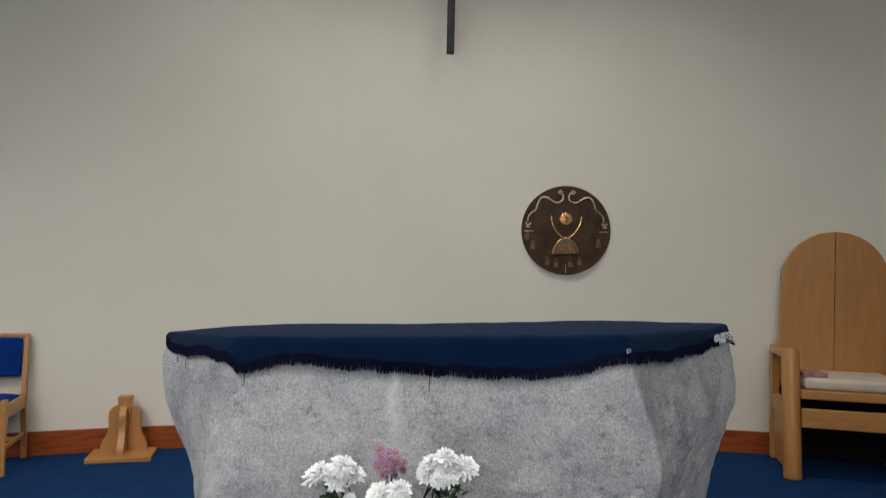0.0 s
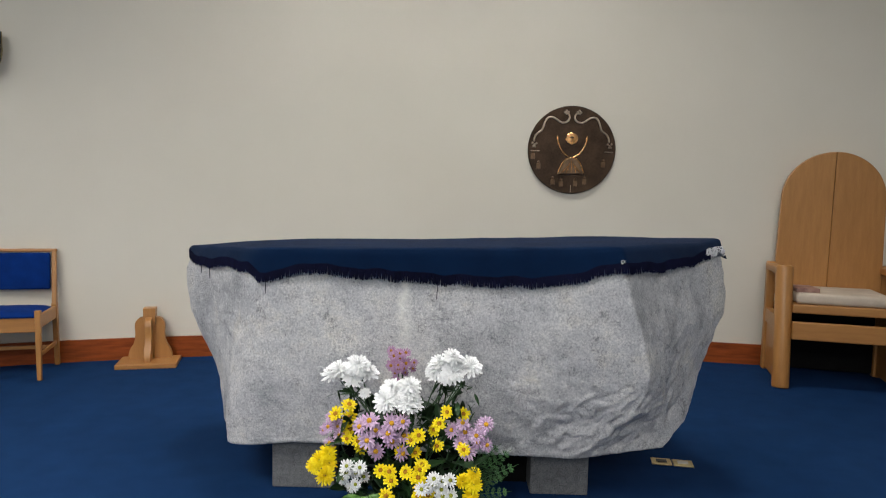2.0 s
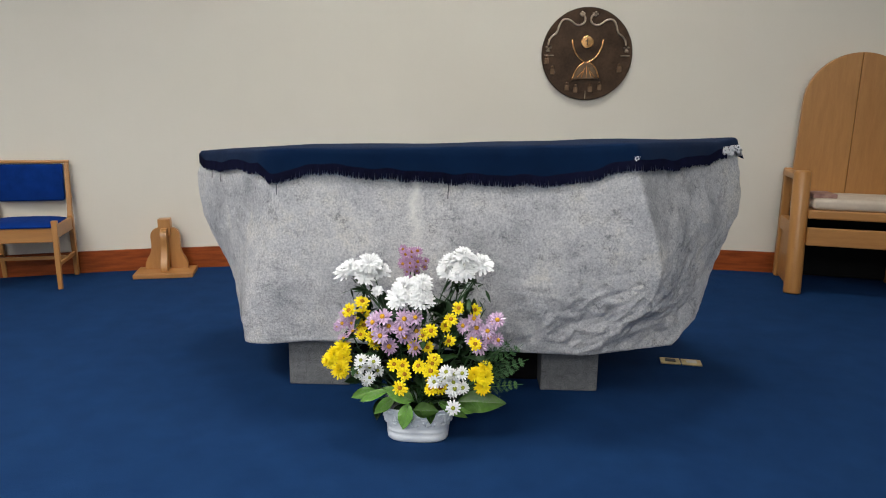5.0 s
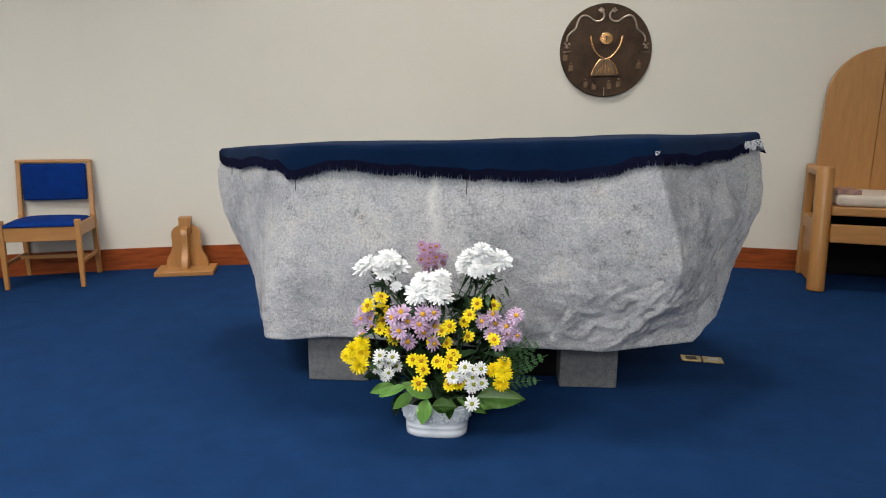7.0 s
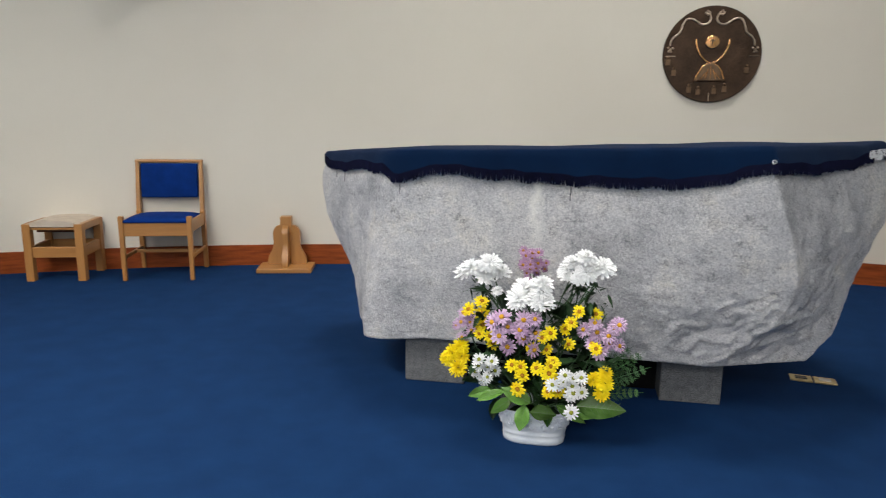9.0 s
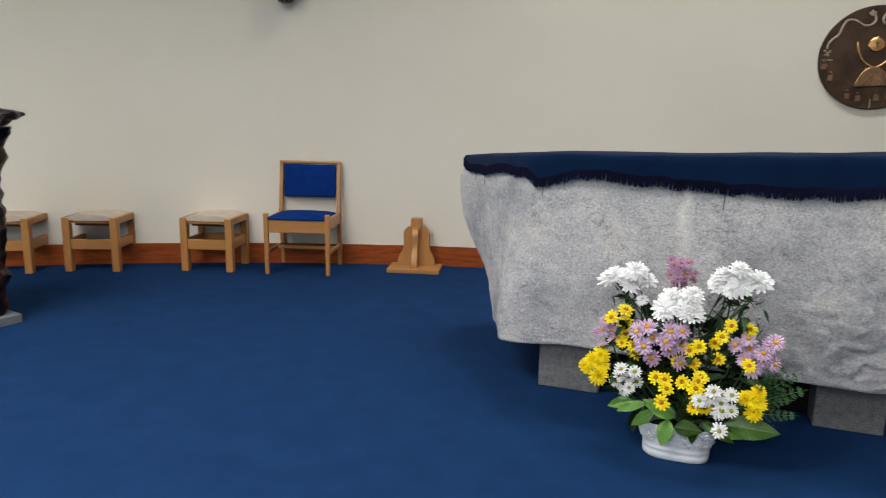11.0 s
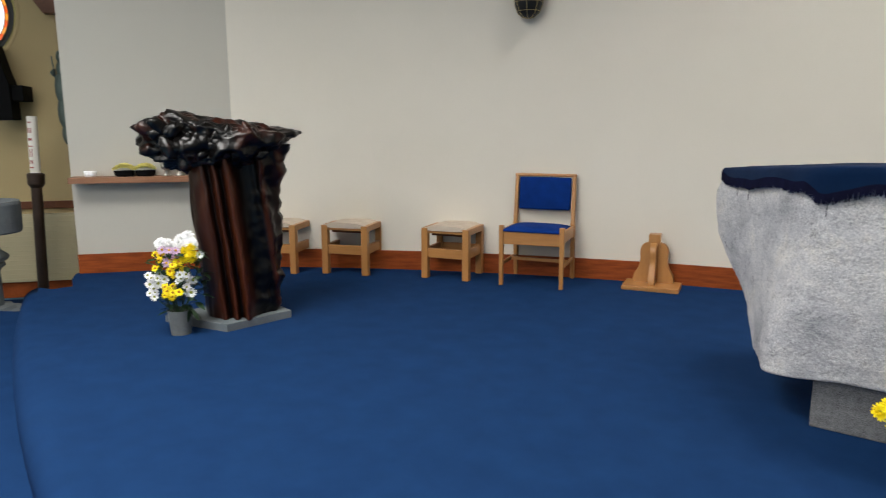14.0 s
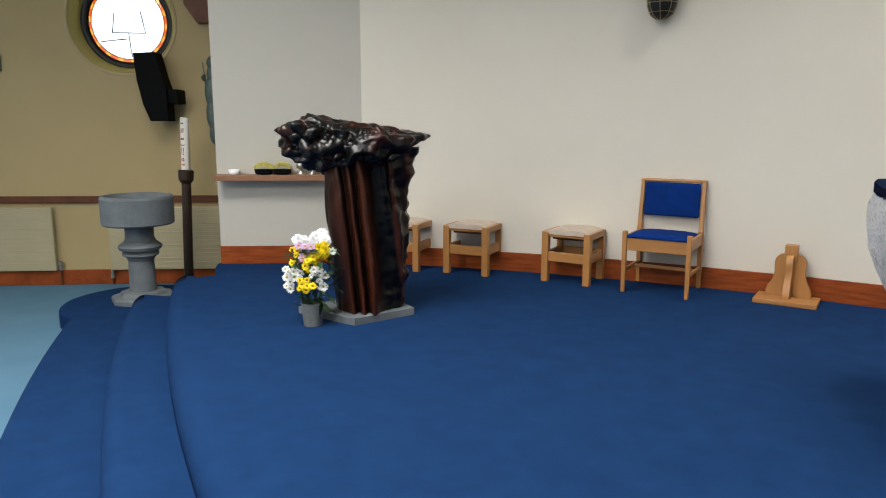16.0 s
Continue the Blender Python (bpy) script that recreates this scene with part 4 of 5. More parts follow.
view = math.degrees(math.atan2(0.81, 0.58))


# folds of the trunk across its face: place, depth, width
FOLDS = ((-0.18, 0.030, 0.025), (-0.14, -0.040, 0.013), (-0.105, 0.038, 0.020), (-0.073, -0.045, 0.013), (-0.035, 0.070, 0.028), (0.05, -0.050, 0.050), (0.115, -0.020, 0.020), (0.16, 0.036, 0.014), (0.21, -0.025, 0.030), (0.27, 0.030, 0.020))


def trunk():
    """Trunk in long smooth folds with a deep dark recess, rippled on one side, flaring to the head."""
    bm = bmesh.new()
    n, rows = 160, 100
    rings = []
    for r in range(rows + 1):
        z = 0.045 + 1.045 * r / rows
        half_l = lerp(((0, 0.185), (0.4, 0.215), (0.8, 0.245), (1.1, 0.26)), z)
        half_r = lerp(((0, 0.235), (0.12, 0.268), (0.3, 0.288), (0.5, 0.290), (0.8, 0.29), (0.95, 0.325), (1.1, 0.378)), z)
        ring = []
        for k in range(n):
            a = 2 * math.pi * k / n
            c, s = math.cos(a), math.sin(a)
            wx = half_r if c > 0 else half_l
            sway = 0.010 * math.sin(3.1 * z) + 0.010 * noise.noise((z * 4, c, 2.0))
            x = wx * c
            fold = sum(d * math.exp(-((x - at - sway - 0.10 * (1.05 - z)) / w) ** 2) for at, d, w in FOLDS) if s < 0.2 else 0.02 * math.sin(7 * a)
            ripple = (0.006 * math.sin(30 * z + 4 * math.sin(5 * z) + 9 * x) + 0.014 * noise.noise((x * 14, 1.0, z * 17)) - 0.010 * abs(noise.noise((x * 22, 3.0, z * 26)))) * max(0.0, min(1.0, x * 7 - 0.1))
            lump = 0.012 * noise.noise((c * 2.5, s * 2.5, z * 3.5)) + 0.005 * noise.noise((c * 5, s * 5, z * 9))
            f = 1 + (ripple + lump) / 0.22
            ring.append(bm.verts.new((x * f, (0.185 + fold) * s * f, z)))
        rings.append(ring)
    for a, b in zip(rings, rings[1:]):
        for k in range(n):
            bm.faces.new((a[k], a[(k + 1) % n], b[(k + 1) % n], b[k]))
    bm.faces.new(rings[0][::-1])
    bm.faces.new(rings[-1])
    return bm


def burr_head():
    """Gnarled mass of knots on one side that thins to a flat lip on the other, with a sloping top."""
    bm = bmesh.new()
    bmesh.ops.create_icosphere(bm, subdivisions=6, radius=1.0)
    for v in bm.verts:
        p = v.co.copy()
        x = p.x * 0.455 - 0.03
        top = lerp(((-0.5, 1.24), (-0.42, 1.275), (-0.3, 1.285), (-0.1, 1.245), (0.1, 1.215), (0.25, 1.188), (0.43, 1.178)), x)
        low = lerp(((-0.5, 1.07), (-0.40, 0.99), (-0.2, 0.945), (0.0, 0.965), (0.15, 1.01), (0.30, 1.10), (0.43, 1.145)), x)
        z = (top + low) / 2 + (abs(p.z) ** 0.5) * (1 if p.z > 0 else -1) * (top - low) / 2
        y = p.y * (0.27 + 0.02 * math.sin(5 * x))
        q = Vector((x, y, z))
        k = q * 12.5
        thin = lerp(((-0.5, 1.0), (0.1, 0.9), (0.3, 0.45), (0.43, 0.25)), x)
        knots = 0.085 * (0.30 - abs(noise.noise(k))) + 0.075 * noise.noise(k * 0.7 + Vector((3, 1, 2))) + 0.030 * (0.30 - abs(noise.noise(k * 2.1))) + 0.003 * noise.noise(k * 5)
        flat = max(0.0, p.z - 0.5) * 1.8
        v.co = q + p.normalized() * knots * thin * (1 - 0.7 * min(1.0, flat))
    return bm


def burr(k, x, y, z, r, rnd):
    """One rounded burr."""
    bm = bmesh.new()
    got = bmesh.ops.create_icosphere(bm, subdivisions=3, radius=1.0)["verts"]
    turn = pose(x, y, z, rnd.uniform(-40, 40), rnd.uniform(-60, 60), rnd.uniform(-40, 40))
    for v in got:
        c = v.co * (1 + 0.35 * noise.noise(v.co * 1.6 + Vector((k, 0, 0))))
        v.co = turn @ Vector((c.x * r * 1.35, c.y * r * 0.8, c.z * r * 0.8))
    return bm


lectern = thing("lectern", pose(LECT[0], LECT[1], 0, 0, 0, view), "polished dark bogwood lectern with a gnarled head on a stone slab", "lectern")
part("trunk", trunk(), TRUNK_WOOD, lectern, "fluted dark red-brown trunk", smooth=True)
head = part("head", burr_head(), BOGWOOD, lectern, "gnarled glossy burr top", smooth=True)
burr_rnd = random.Random(17)
for k in range(26):
    x = -0.44 + 0.62 * k / 25 + burr_rnd.uniform(-0.03, 0.03)
    z = lerp(((-0.5, 1.15), (-0.3, 1.10), (0.0, 1.07), (0.2, 1.10)), x) + burr_rnd.uniform(-0.075, 0.085)
    y = -0.245 * math.sqrt(max(0.05, 1 - ((x + 0.03) / 0.455) ** 2)) + burr_rnd.uniform(-0.01, 0.03)
    part("burr", burr(k, x, y, z, burr_rnd.uniform(0.028, 0.055), burr_rnd), BOGWOOD, head, smooth=True)
slab = [(-2.972, -0.656), (-2.924, -0.213), (-3.40, -0.12), (-3.46, -0.76)]
inv = lectern.matrix_basis.inverted()
part("slab", prism([tuple((inv @ Vector((x, y, 0)))[:2]) for x, y in slab], 0.0, 0.048, 0.005), SLATE, lectern, "grey stone slab")

# ---- shelf on the side wall ----
shelf = thing("wall_shelf", pose(0, 0, 0), "long varnished wooden wall shelf", "shelf")
part("board", prism([by_left(0.02, 0.001), by_left(0.02, 0.17), by_left(1.15, 0.17), by_left(1.15, 0.001)], 0.752, 0.800, 0.006), SHELF_WOOD, shelf)


def petal_heap(bm, count, sx, sy, z0, h, size, seed):
    rnd = random.Random(seed)
    for _ in range(count):
        x, y = rnd.uniform(-sx, sx), rnd.uniform(-sy, sy)
        z = z0 + h * (0.6 + 0.4 * rnd.random()) * (1 - 0.45 * (x / sx) ** 2)
        m = pose(x, y, z, rnd.uniform(-50, 50), rnd.uniform(-50, 50), rnd.uniform(0, 360))
        block(bm, (size, size * 0.55, size * 0.25), (0, 0, 0), 0, m)
    return bm


for along, seed in ((0.425, 1), (0.585, 2)):
    x, y = by_left(along, 0.10)
    tray = thing("flower_bowl", pose(x, y, 0.80, 0, 0, math.degrees(math.atan2(ld.y, ld.x))), "small black bowl of pale yellow flowers on the shelf", "flower bowl")
    part("bowl", lathe([(0.058, 0.0), (0.072, 0.012), (0.079, 0.046), (0.072, 0.046), (0.0005, 0.030)], 28, squeeze=0.68), BLACK, tray)
    part("blossom", petal_heap(bmesh.new(), 460, 0.078, 0.05, 0.025, 0.080, 0.012, seed), PALE_BLOSSOM, tray, "pale yellow blossom")
x, y = by_left(0.17, 0.09)
dish = thing("glass_dish", pose(x, y, 0.80), "small clear pressed-glass dish on the shelf", "dish")
part("bowl", lathe([(0.035, 0.0), (0.042, 0.004), (0.050, 0.045), (0.046, 0.045), (0.038, 0.008), (0.0005, 0.007)], 24), LACE, dish, smooth=True)
for along, h in ((0.74, 0.10), (0.84, 0.09), (0.95, 0.12)):
    x, y = by_left(along, 0.09)
    cup = thing("metal_cup", pose(x, y, 0.80), "small dull metal cup on the shelf", "cup")
    part("body", lathe([(0.036, 0.0), (0.038, 0.006), (0.012, 0.02), (0.010, h * 0.45), (0.034, h * 0.6), (0.042, h), (0.038, h), (0.02, h * 0.62), (0.0005, h * 0.6)], 24), STEEL if h < 0.11 else BRONZE, cup, smooth=True)


# ---- font and paschal candle ----
font = thing("baptismal_font", pose(FONT[0] + 0.02, FONT[1] + 0.045, -0.304), "blue-grey limestone baptismal font on a turned shaft", "font")
k = 0.304
part("bowl", lathe([(0.20, 0.375 + k), (0.284, 0.375 + k), (0.295, 0.387 + k), (0.298, 0.60 + k), (0.290, 0.622 + k), (0.255, 0.624 + k), (0.235, 0.56 + k), (0.0005, 0.54 + k)], 40), SLATE, font)
part("shaft", lathe([(0.125, 0.05 + 0.02), (0.112, 0.09), (0.106, 0.36), (0.120, 0.39), (0.150, 0.41), (0.150, 0.43), (0.132, 0.44), (0.170, 0.46), (0.182, 0.485), (0.170, 0.50), (0.130, 0.53), (0.118, 0.56), (0.118, 0.685)], 32), SLATE, font, smooth=False)
part("base", lathe([(0.270, 0.0), (0.270, 0.035), (0.255, 0.05), (0.20, 0.058), (0.185, 0.085), (0.12, 0.09)], 8), SLATE, font, "octagonal base", at=pose(0, 0, 0, 0, 0, 12))

candle = thing("paschal_candle", pose(-6.34, -0.316, GROUND, -1.4, 1.3), "tall ivory paschal candle on a dark brown stand", "candle stand")
part("stand", lathe([(0.16, 0.0), (0.16, 0.02), (0.06, 0.05), (0.046, 0.08), (0.046, 1.10), (0.062, 1.12), (0.072, 1.14), (0.074, 1.225), (0.060, 1.235), (0.04, 1.236)], 28), STAND, candle, smooth=False)
wax = part("wax", lathe([(0.0425, 1.236), (0.0425, 1.735), (0.036, 1.742), (0.002, 1.742)], 28), WAX, candle, "ivory wax with red ornament", smooth=False)
a = radians(-58)
for dz, w, h in ((0.05, 0.03, 0.02), (0.10, 0.02, 0.05), (0.18, 0.012, 0.10), (0.24, 0.05, 0.012), (0.30, 0.03, 0.03), (0.38, 0.02, 0.06), (0.45, 0.03, 0.02)):
    for turn in (18, 44):
        part("ornament", box((w * 0.45, 0.005, h * 0.7), (0, -0.0425, 1.236 + dz), 0.0015, pose(0, 0, 0, 0, 0, turn)), RED, wax)


# ---- nave wall fittings ----
def rail_along(name, x0, x1, z0, z1, depth, mat, label):
    return tagged(part(name, box((x1 - x0, z1 - z0, depth), ((x0 + x1) / 2, (z0 + z1) / 2, depth / 2 + 0.001), 0.006), mat, at=nave_pose(0, 0)), label, name, kind="structure")


rail_along("trim", -2.9, 2.58, 0.418, 0.490, 0.035, RAIL, "dark varnished wooden dado rail")
rail_along("baseboard", -2.9, 2.58, GROUND, GROUND + 0.16, 0.022, SKIRT, "red-brown varnished wooden skirting board")


def radiator(x0, x1, slats):
    t = thing("radiator", nave_pose((x0 + x1) / 2, 0.045, 0.03), "cream painted panel radiator on the nave wall", "radiator")
    w = x1 - x0
    part("panel", box((w, 0.66, 0.05), (0, 0, 0.03), 0.008), RADIATOR, t)
    for k in range(slats):
        part("rib", box((w - 0.03, 0.012, 0.012), (0, -0.30 + 0.60 * k / max(1, slats - 1), 0.0525), 0.002), RADIATOR, t)
    part("valve", lathe([(0.016, 0.0), (0.016, 0.05), (0.022, 0.055), (0.022, 0.09)], 12), STEEL, t, "steel valve", at=pose(-w / 2 + 0.0, -0.33, 0.02, 90, 0, 0))
    part("valve", lathe([(0.016, 0.0), (0.016, 0.05), (0.022, 0.055), (0.022, 0.09)], 12), STEEL, t, "steel valve", at=pose(w / 2 + 0.03, -0.33, 0.02, -90, 0, 0))
    for x in (-w / 2, w / 2 + 0.03):
        part("pipe", tube([(x, -0.33, 0.02), (x, -0.49, 0.02)], 0.009, 8), RAIL, t, "dark painted pipe")
    return t


radiator(-1.4, 0.25, 14)
radiator(0.80, 1.98, 14)


def round_window():
    t = thing("window_1", nave_pose(WIN_ALONG, WIN_Z), "round stained-glass window with an orange border in a deep reveal", "window", kind="structure")
    part("frame", lathe([(WIN_GLASS - 0.005, -0.22), (WIN_R - 0.003, -0.225), (WIN_R - 0.003, -0.20), (WIN_GLASS + 0.055, -0.16), (WIN_GLASS + 0.012, -0.165), (WIN_GLASS - 0.005, -0.18)], 64, close=False), IRON, t, "dark metal surround", smooth=True)
    part("plaster_ring", lathe([(WIN_R + 0.002, 0.001), (WIN_R + 0.006, 0.006), (WIN_R + 0.030, 0.006), (WIN_R + 0.034, 0.001)], 64, close=False), PLASTER_YELLOW, t, "thin plaster moulding", smooth=True)
    # Yellow of the lit left side is put into the whole reveal's colour.
    part("reveal", lathe([(WIN_GLASS + 0.054, -0.158), (WIN_R - 0.003, -0.003)], 64, close=False), REVEAL, t, "splayed reveal tinted yellow for the light on it", smooth=True)
    n = 36
    colours = (GLASS_ORANGE, GLASS_YELLOW, GLASS_ORANGE, GLASS_YELLOW)
    for k in range(n):
        a, b = 2 * math.pi * (k + 0.005) / n, 2 * math.pi * (k + 0.995) / n
        out = [(r * math.cos(s), r * math.sin(s)) for r, s in ((0.362, a), (0.362, (a + b) / 2), (0.362, b), (WIN_GLASS, b), (WIN_GLASS, (a + b) / 2), (WIN_GLASS, a))]
        part("border_pane", prism(out, -0.203, -0.199), colours[k % 4], t)
        part("lead_line", tube([(0.36 * math.cos(a), 0.36 * math.sin(a), -0.197), (WIN_GLASS * math.cos(a), WIN_GLASS * math.sin(a), -0.197)], 0.003, 5), IRON, t)
    part("lead_ring", tube([(0.361 * math.cos(s), 0.361 * math.sin(s), -0.198) for s in np.linspace(0, 2 * math.pi, 65)], 0.004, 6), IRON, t)
    bm = prism([(0.359 * math.cos(s), 0.359 * math.sin(s)) for s in np.linspace(0, 2 * math.pi, 48, endpoint=False)], -0.203, -0.199)
    part("centre_pane", bm, GLASS_PALE, t)
    for p, q in (((-0.16, -0.10), (0.17, -0.10)), ((-0.16, -0.10), (-0.13, 0.10)), ((0.17, -0.10), (0.13, 0.12)), ((-0.28, -0.19), (-0.02, -0.16)), ((0.02, -0.34), (0.0, -0.10))):
        part("lead_line", tube([(*p, -0.196), (*q, -0.196)], 0.0055, 6), IRON, t)
    return t


def glass(name, colour):
    m = bpy.data.materials.new(name)
    m.use_nodes = True
    t = m.node_tree
    t.nodes.remove(t.nodes["Principled BSDF"])
    tr, tl, mx = t.nodes.new("ShaderNodeBsdfTransparent"), t.nodes.new("ShaderNodeBsdfGlossy"), t.nodes.new("ShaderNodeMixShader")
    nz, rp = t.nodes.new("ShaderNodeTexNoise"), t.nodes.new("ShaderNodeMix")
    nz.inputs["Scale"].default_value = 9
    rp.data_type = "RGBA"
    rp.inputs["A"].default_value, rp.inputs["B"].default_value = (*colour, 1), (*(c * 0.75 for c in colour), 1)
    t.links.new(nz.outputs["Fac"], rp.inputs["Factor"])
    t.links.new(rp.outputs["Result"], tr.inputs["Color"])
    tl.inputs["Roughness"].default_value = 0.1
    mx.inputs["Fac"].default_value = 0.04
    t.links.new(tr.outputs[0], mx.inputs[1])
    t.links.new(tl.outputs[0], mx.inputs[2])
    t.links.new(mx.outputs[0], t.nodes["Material Output"].inputs["Surface"])
    return m


GLASS_ORANGE, GLASS_YELLOW, GLASS_PALE = glass("orange_glass", (0.66, 0.24, 0.04)), glass("amber_glass", (0.74, 0.46, 0.14)), glass("pale_glass", (0.92, 0.95, 0.97))
round_window()
glow = bpy.data.materials.new("overcast_sky")
glow.use_nodes = True
gn = glow.node_tree
em = gn.nodes.new("ShaderNodeEmission")
em.inputs["Color"].default_value, em.inputs["Strength"].default_value = (0.95, 0.97, 1.0, 1), 3.5
gn.links.new(em.outputs[0], gn.nodes["Material Output"].inputs["Surface"])
tagged(part("backdrop", box((4.0, 4.0, 0.02), (0, 0, -1.4), 0), glow, at=nave_pose(WIN_ALONG, WIN_Z)), "bright overcast sky outside the window", "sky", kind="structure")

# loudspeaker on a bracket
spk = thing("loudspeaker", nave_pose(1.385, 1.595, 0.20), "slim black column loudspeaker tilted down on a wall bracket", "loudspeaker")
bm = prism([(-0.13, 0.31), (0.08, 0.32), (0.13, 0.10), (0.165, -0.02), (0.17, -0.34), (-0.005, -0.34), (-0.065, -0.18), (-0.11, 0.05)], -0.11, 0.11, 0.006)
part("cabinet", bm, BLACK, spk)
part("bracket", box((0.12, 0.14, 0.30), (0.20, -0.10, -0.08), 0.006), BLACK, spk, "black metal bracket")
part("wall_arm", box((0.05, 0.05, 0.14), (0.20, -0.10, -0.13), 0.004), IRON, spk)

# green bronze figure, partly behind the side wall
stat = bmesh.new()
for z, rx, rz in ((-0.30, 0.05, 0.10), (-0.12, 0.07, 0.16), (0.08, 0.075, 0.16), (0.24, 0.05, 0.08), (0.34, 0.045, 0.06)):
    bmesh.ops.create_icosphere(stat, subdivisions=3, radius=1.0, matrix=Matrix.Translation((0, z, 0.10)) @ Matrix.Diagonal((rx, rz, 0.06, 1)))
ob = part("wall_statue", stat, VERDIGRIS, smooth=True, at=nave_pose(1.95, 1.46) @ Matrix.Scale(1.1, 4))
tagged(ob, "tall green bronze figure fixed to the nave wall", "statue")
staff = thing("bronze_rod", nave_pose(1.86, 1.52, 0.10), "thin green bronze rod with a small cup on the wall", "rod")
part("rod", tube([(0.0, 0.32, 0), (0.02, 0.10, 0), (0.056, -0.32, 0)], 0.006, 6), VERDIGRIS, staff)
part("cup", lathe([(0.01, 0), (0.035, 0.02), (0.04, 0.035), (0.0005, 0.036)], 16), VERDIGRIS, staff, at=pose(-0.02, 0.17, 0.0, 0, 90, 0))
part("rod_fixing", box((0.015, 0.015, 0.10), (0.02, 0.05, -0.05), 0.002), VERDIGRIS, staff)

canopy = thing("wooden_canopy", nave_pose(2.05, 2.62, 0.0), "dark red-brown wooden box canopy high on the wall", "canopy")
part("box", prism([(-0.34, 0.42), (0.35, 0.42), (0.35, -0.40), (-0.22, -0.40), (-0.34, -0.22)], 0.002, 0.12, 0.006), RAIL, canopy)
plaque = thing("wall_plaque", nave_pose(-0.19, 1.82, 0.0), "small dark plaque on the nave wall", "plaque")
part("board", box((0.14, 0.16, 0.03), (0, 0, 0.016), 0.006), VERDIGRIS, plaque)


# ---- flowers ----
def bloom_mesh(kind):
    """One flower head facing local z; daisies are flat, mums are full and domed."""
    bm = bmesh.new()
    rnd = random.Random(len(kind))
    rows = {"mum": ((17, 0.058, -8), (16, 0.052, 10), (13, 0.043, 28), (9, 0.031, 50), (6, 0.018, 70)), "pom": ((18, 0.031, 5), (16, 0.028, 30), (12, 0.022, 55), (8, 0.014, 75)), "daisy": ((13, 0.031, 4), (9, 0.027, 16)), "small": ((11, 0.028, 5), (8, 0.022, 20))}[kind]
    for row, (count, length, lift) in enumerate(rows):
        for k in range(count):
            a = 2 * math.pi * (k + 0.5 * (row % 2)) / count + rnd.uniform(-0.08, 0.08)
            e = radians(lift + rnd.uniform(-9, 9))
            L = length * rnd.uniform(0.88, 1.06)
            w = L * {"mum": 0.31, "pom": 0.26, "daisy": 0.29, "small": 0.40}[kind]
            out = Vector((math.cos(a) * math.cos(e), math.sin(a) * math.cos(e), math.sin(e)))
            side = Vector((-math.sin(a), math.cos(a), 0))
            up = out.cross(side) * -1
            base = Vector((0, 0, 0.003 + 0.003 * row))
            p = [base + out * 0.003, base + out * L * 0.55 + side * w * 0.5 + up * 0.001, base + out * L * 0.95 + side * w * 0.28 + up * -0.002, base + out * L, base + out * L * 0.95 - side * w * 0.28 + up * -0.002, base + out * L * 0.55 - side * w * 0.5 + up * 0.001, base + out * L * 0.6 - up * 0.0025]
            v = [bm.verts.new(q) for q in p]
            for i in range(6):
                j = (i + 1) % 6
                bm.faces.new((v[6], v[i], v[j]))
    return bm


def as_mesh(name, bm, mat, smooth=False):
    me = bpy.data.meshes.new(name)
    bm.to_mesh(me)
    bm.free()
    me.materials.append(mat)
    if smooth:
        me.polygons.foreach_set("use_smooth", [True] * len(me.polygons))
    return me


BLOOMS = {
    "white_mum": as_mesh("white_mum", bloom_mesh("mum"), WHITE_PETAL),
    "white_daisy": as_mesh("white_daisy", bloom_mesh("daisy"), WHITE_PETAL),
    "yellow_daisy": as_mesh("yellow_daisy", bloom_mesh("small"), YELLOW_PETAL),
    "yellow_pom": as_mesh("yellow_pom", bloom_mesh("pom"), YELLOW_PETAL),
    "lilac_daisy": as_mesh("lilac_daisy", bloom_mesh("daisy"), LILAC_PETAL),
    "mauve_daisy": as_mesh("mauve_daisy", bloom_mesh("daisy"), MAUVE_PETAL),
}


def eye(mat, name):
    return as_mesh(name, lathe([(0.0080, 0.0), (0.0076, 0.005), (0.0045, 0.0078), (0.0004, 0.0083)], 10), mat, True)


EYES = {"white_daisy": eye(EYE_GREEN, "green_eye"), "yellow_daisy": eye(EYE_OCHRE, "ochre_eye"), "lilac_daisy": eye(EYE_GOLD, "gold_eye"), "mauve_daisy": eye(EYE_OCHRE, "ochre_eye")}


def leaf_mesh(length, width, mat, name, vein=False):
    bm = bmesh.new()
    n = 9
    rows = []
    for k in range(n + 1):
        f = k / n
        w = width * math.sin(math.pi * (f ** 0.85 * 0.985 + 0.012)) ** 0.9 * 0.5 + 0.0004
        droop = -0.12 * length * f * f
        rows.append([bm.verts.new((s * w, f * length, droop + 0.22 * abs(s) * w + 0.05 * width * math.sin(9 * f + 1.5 * s) * s * s)) for s in (-1, -0.5, 0, 0.5, 1)])
    for a, b in zip(rows, rows[1:]):
        for s in range(4):
            bm.faces.new((a[s], a[s + 1], b[s + 1], b[s]))
    bmesh.ops.solidify(bm, geom=bm.faces[:], thickness=0.0006)
    body = len(bm.faces)
    if vein:
        line = [(0, f * length, -0.12 * length * f * f + 0.0004) for f in np.linspace(0, 0.95, 8)]
        tube(line, 0.0016, 5, bm, 0.3)
        for f in np.linspace(0.15, 0.75, 6):
            w = width * math.sin(math.pi * (f * 0.94 + 0.06)) ** 0.75 * 0.40
            for s in (-1, 1):
                z = -0.12 * length
                tube([(0, f * length, z * f * f + 0.0004), (s * w, (f + 0.13) * length, z * (f + 0.13) ** 2 + 0.16 * w + 0.0006)], 0.0006, 4, bm, 0.5)
    me = as_mesh(name, bm, mat)
    if vein:
        me.materials.append(LEAF_VEIN)
        for f in me.polygons[body:]:
            f.material_index = 1
    return me


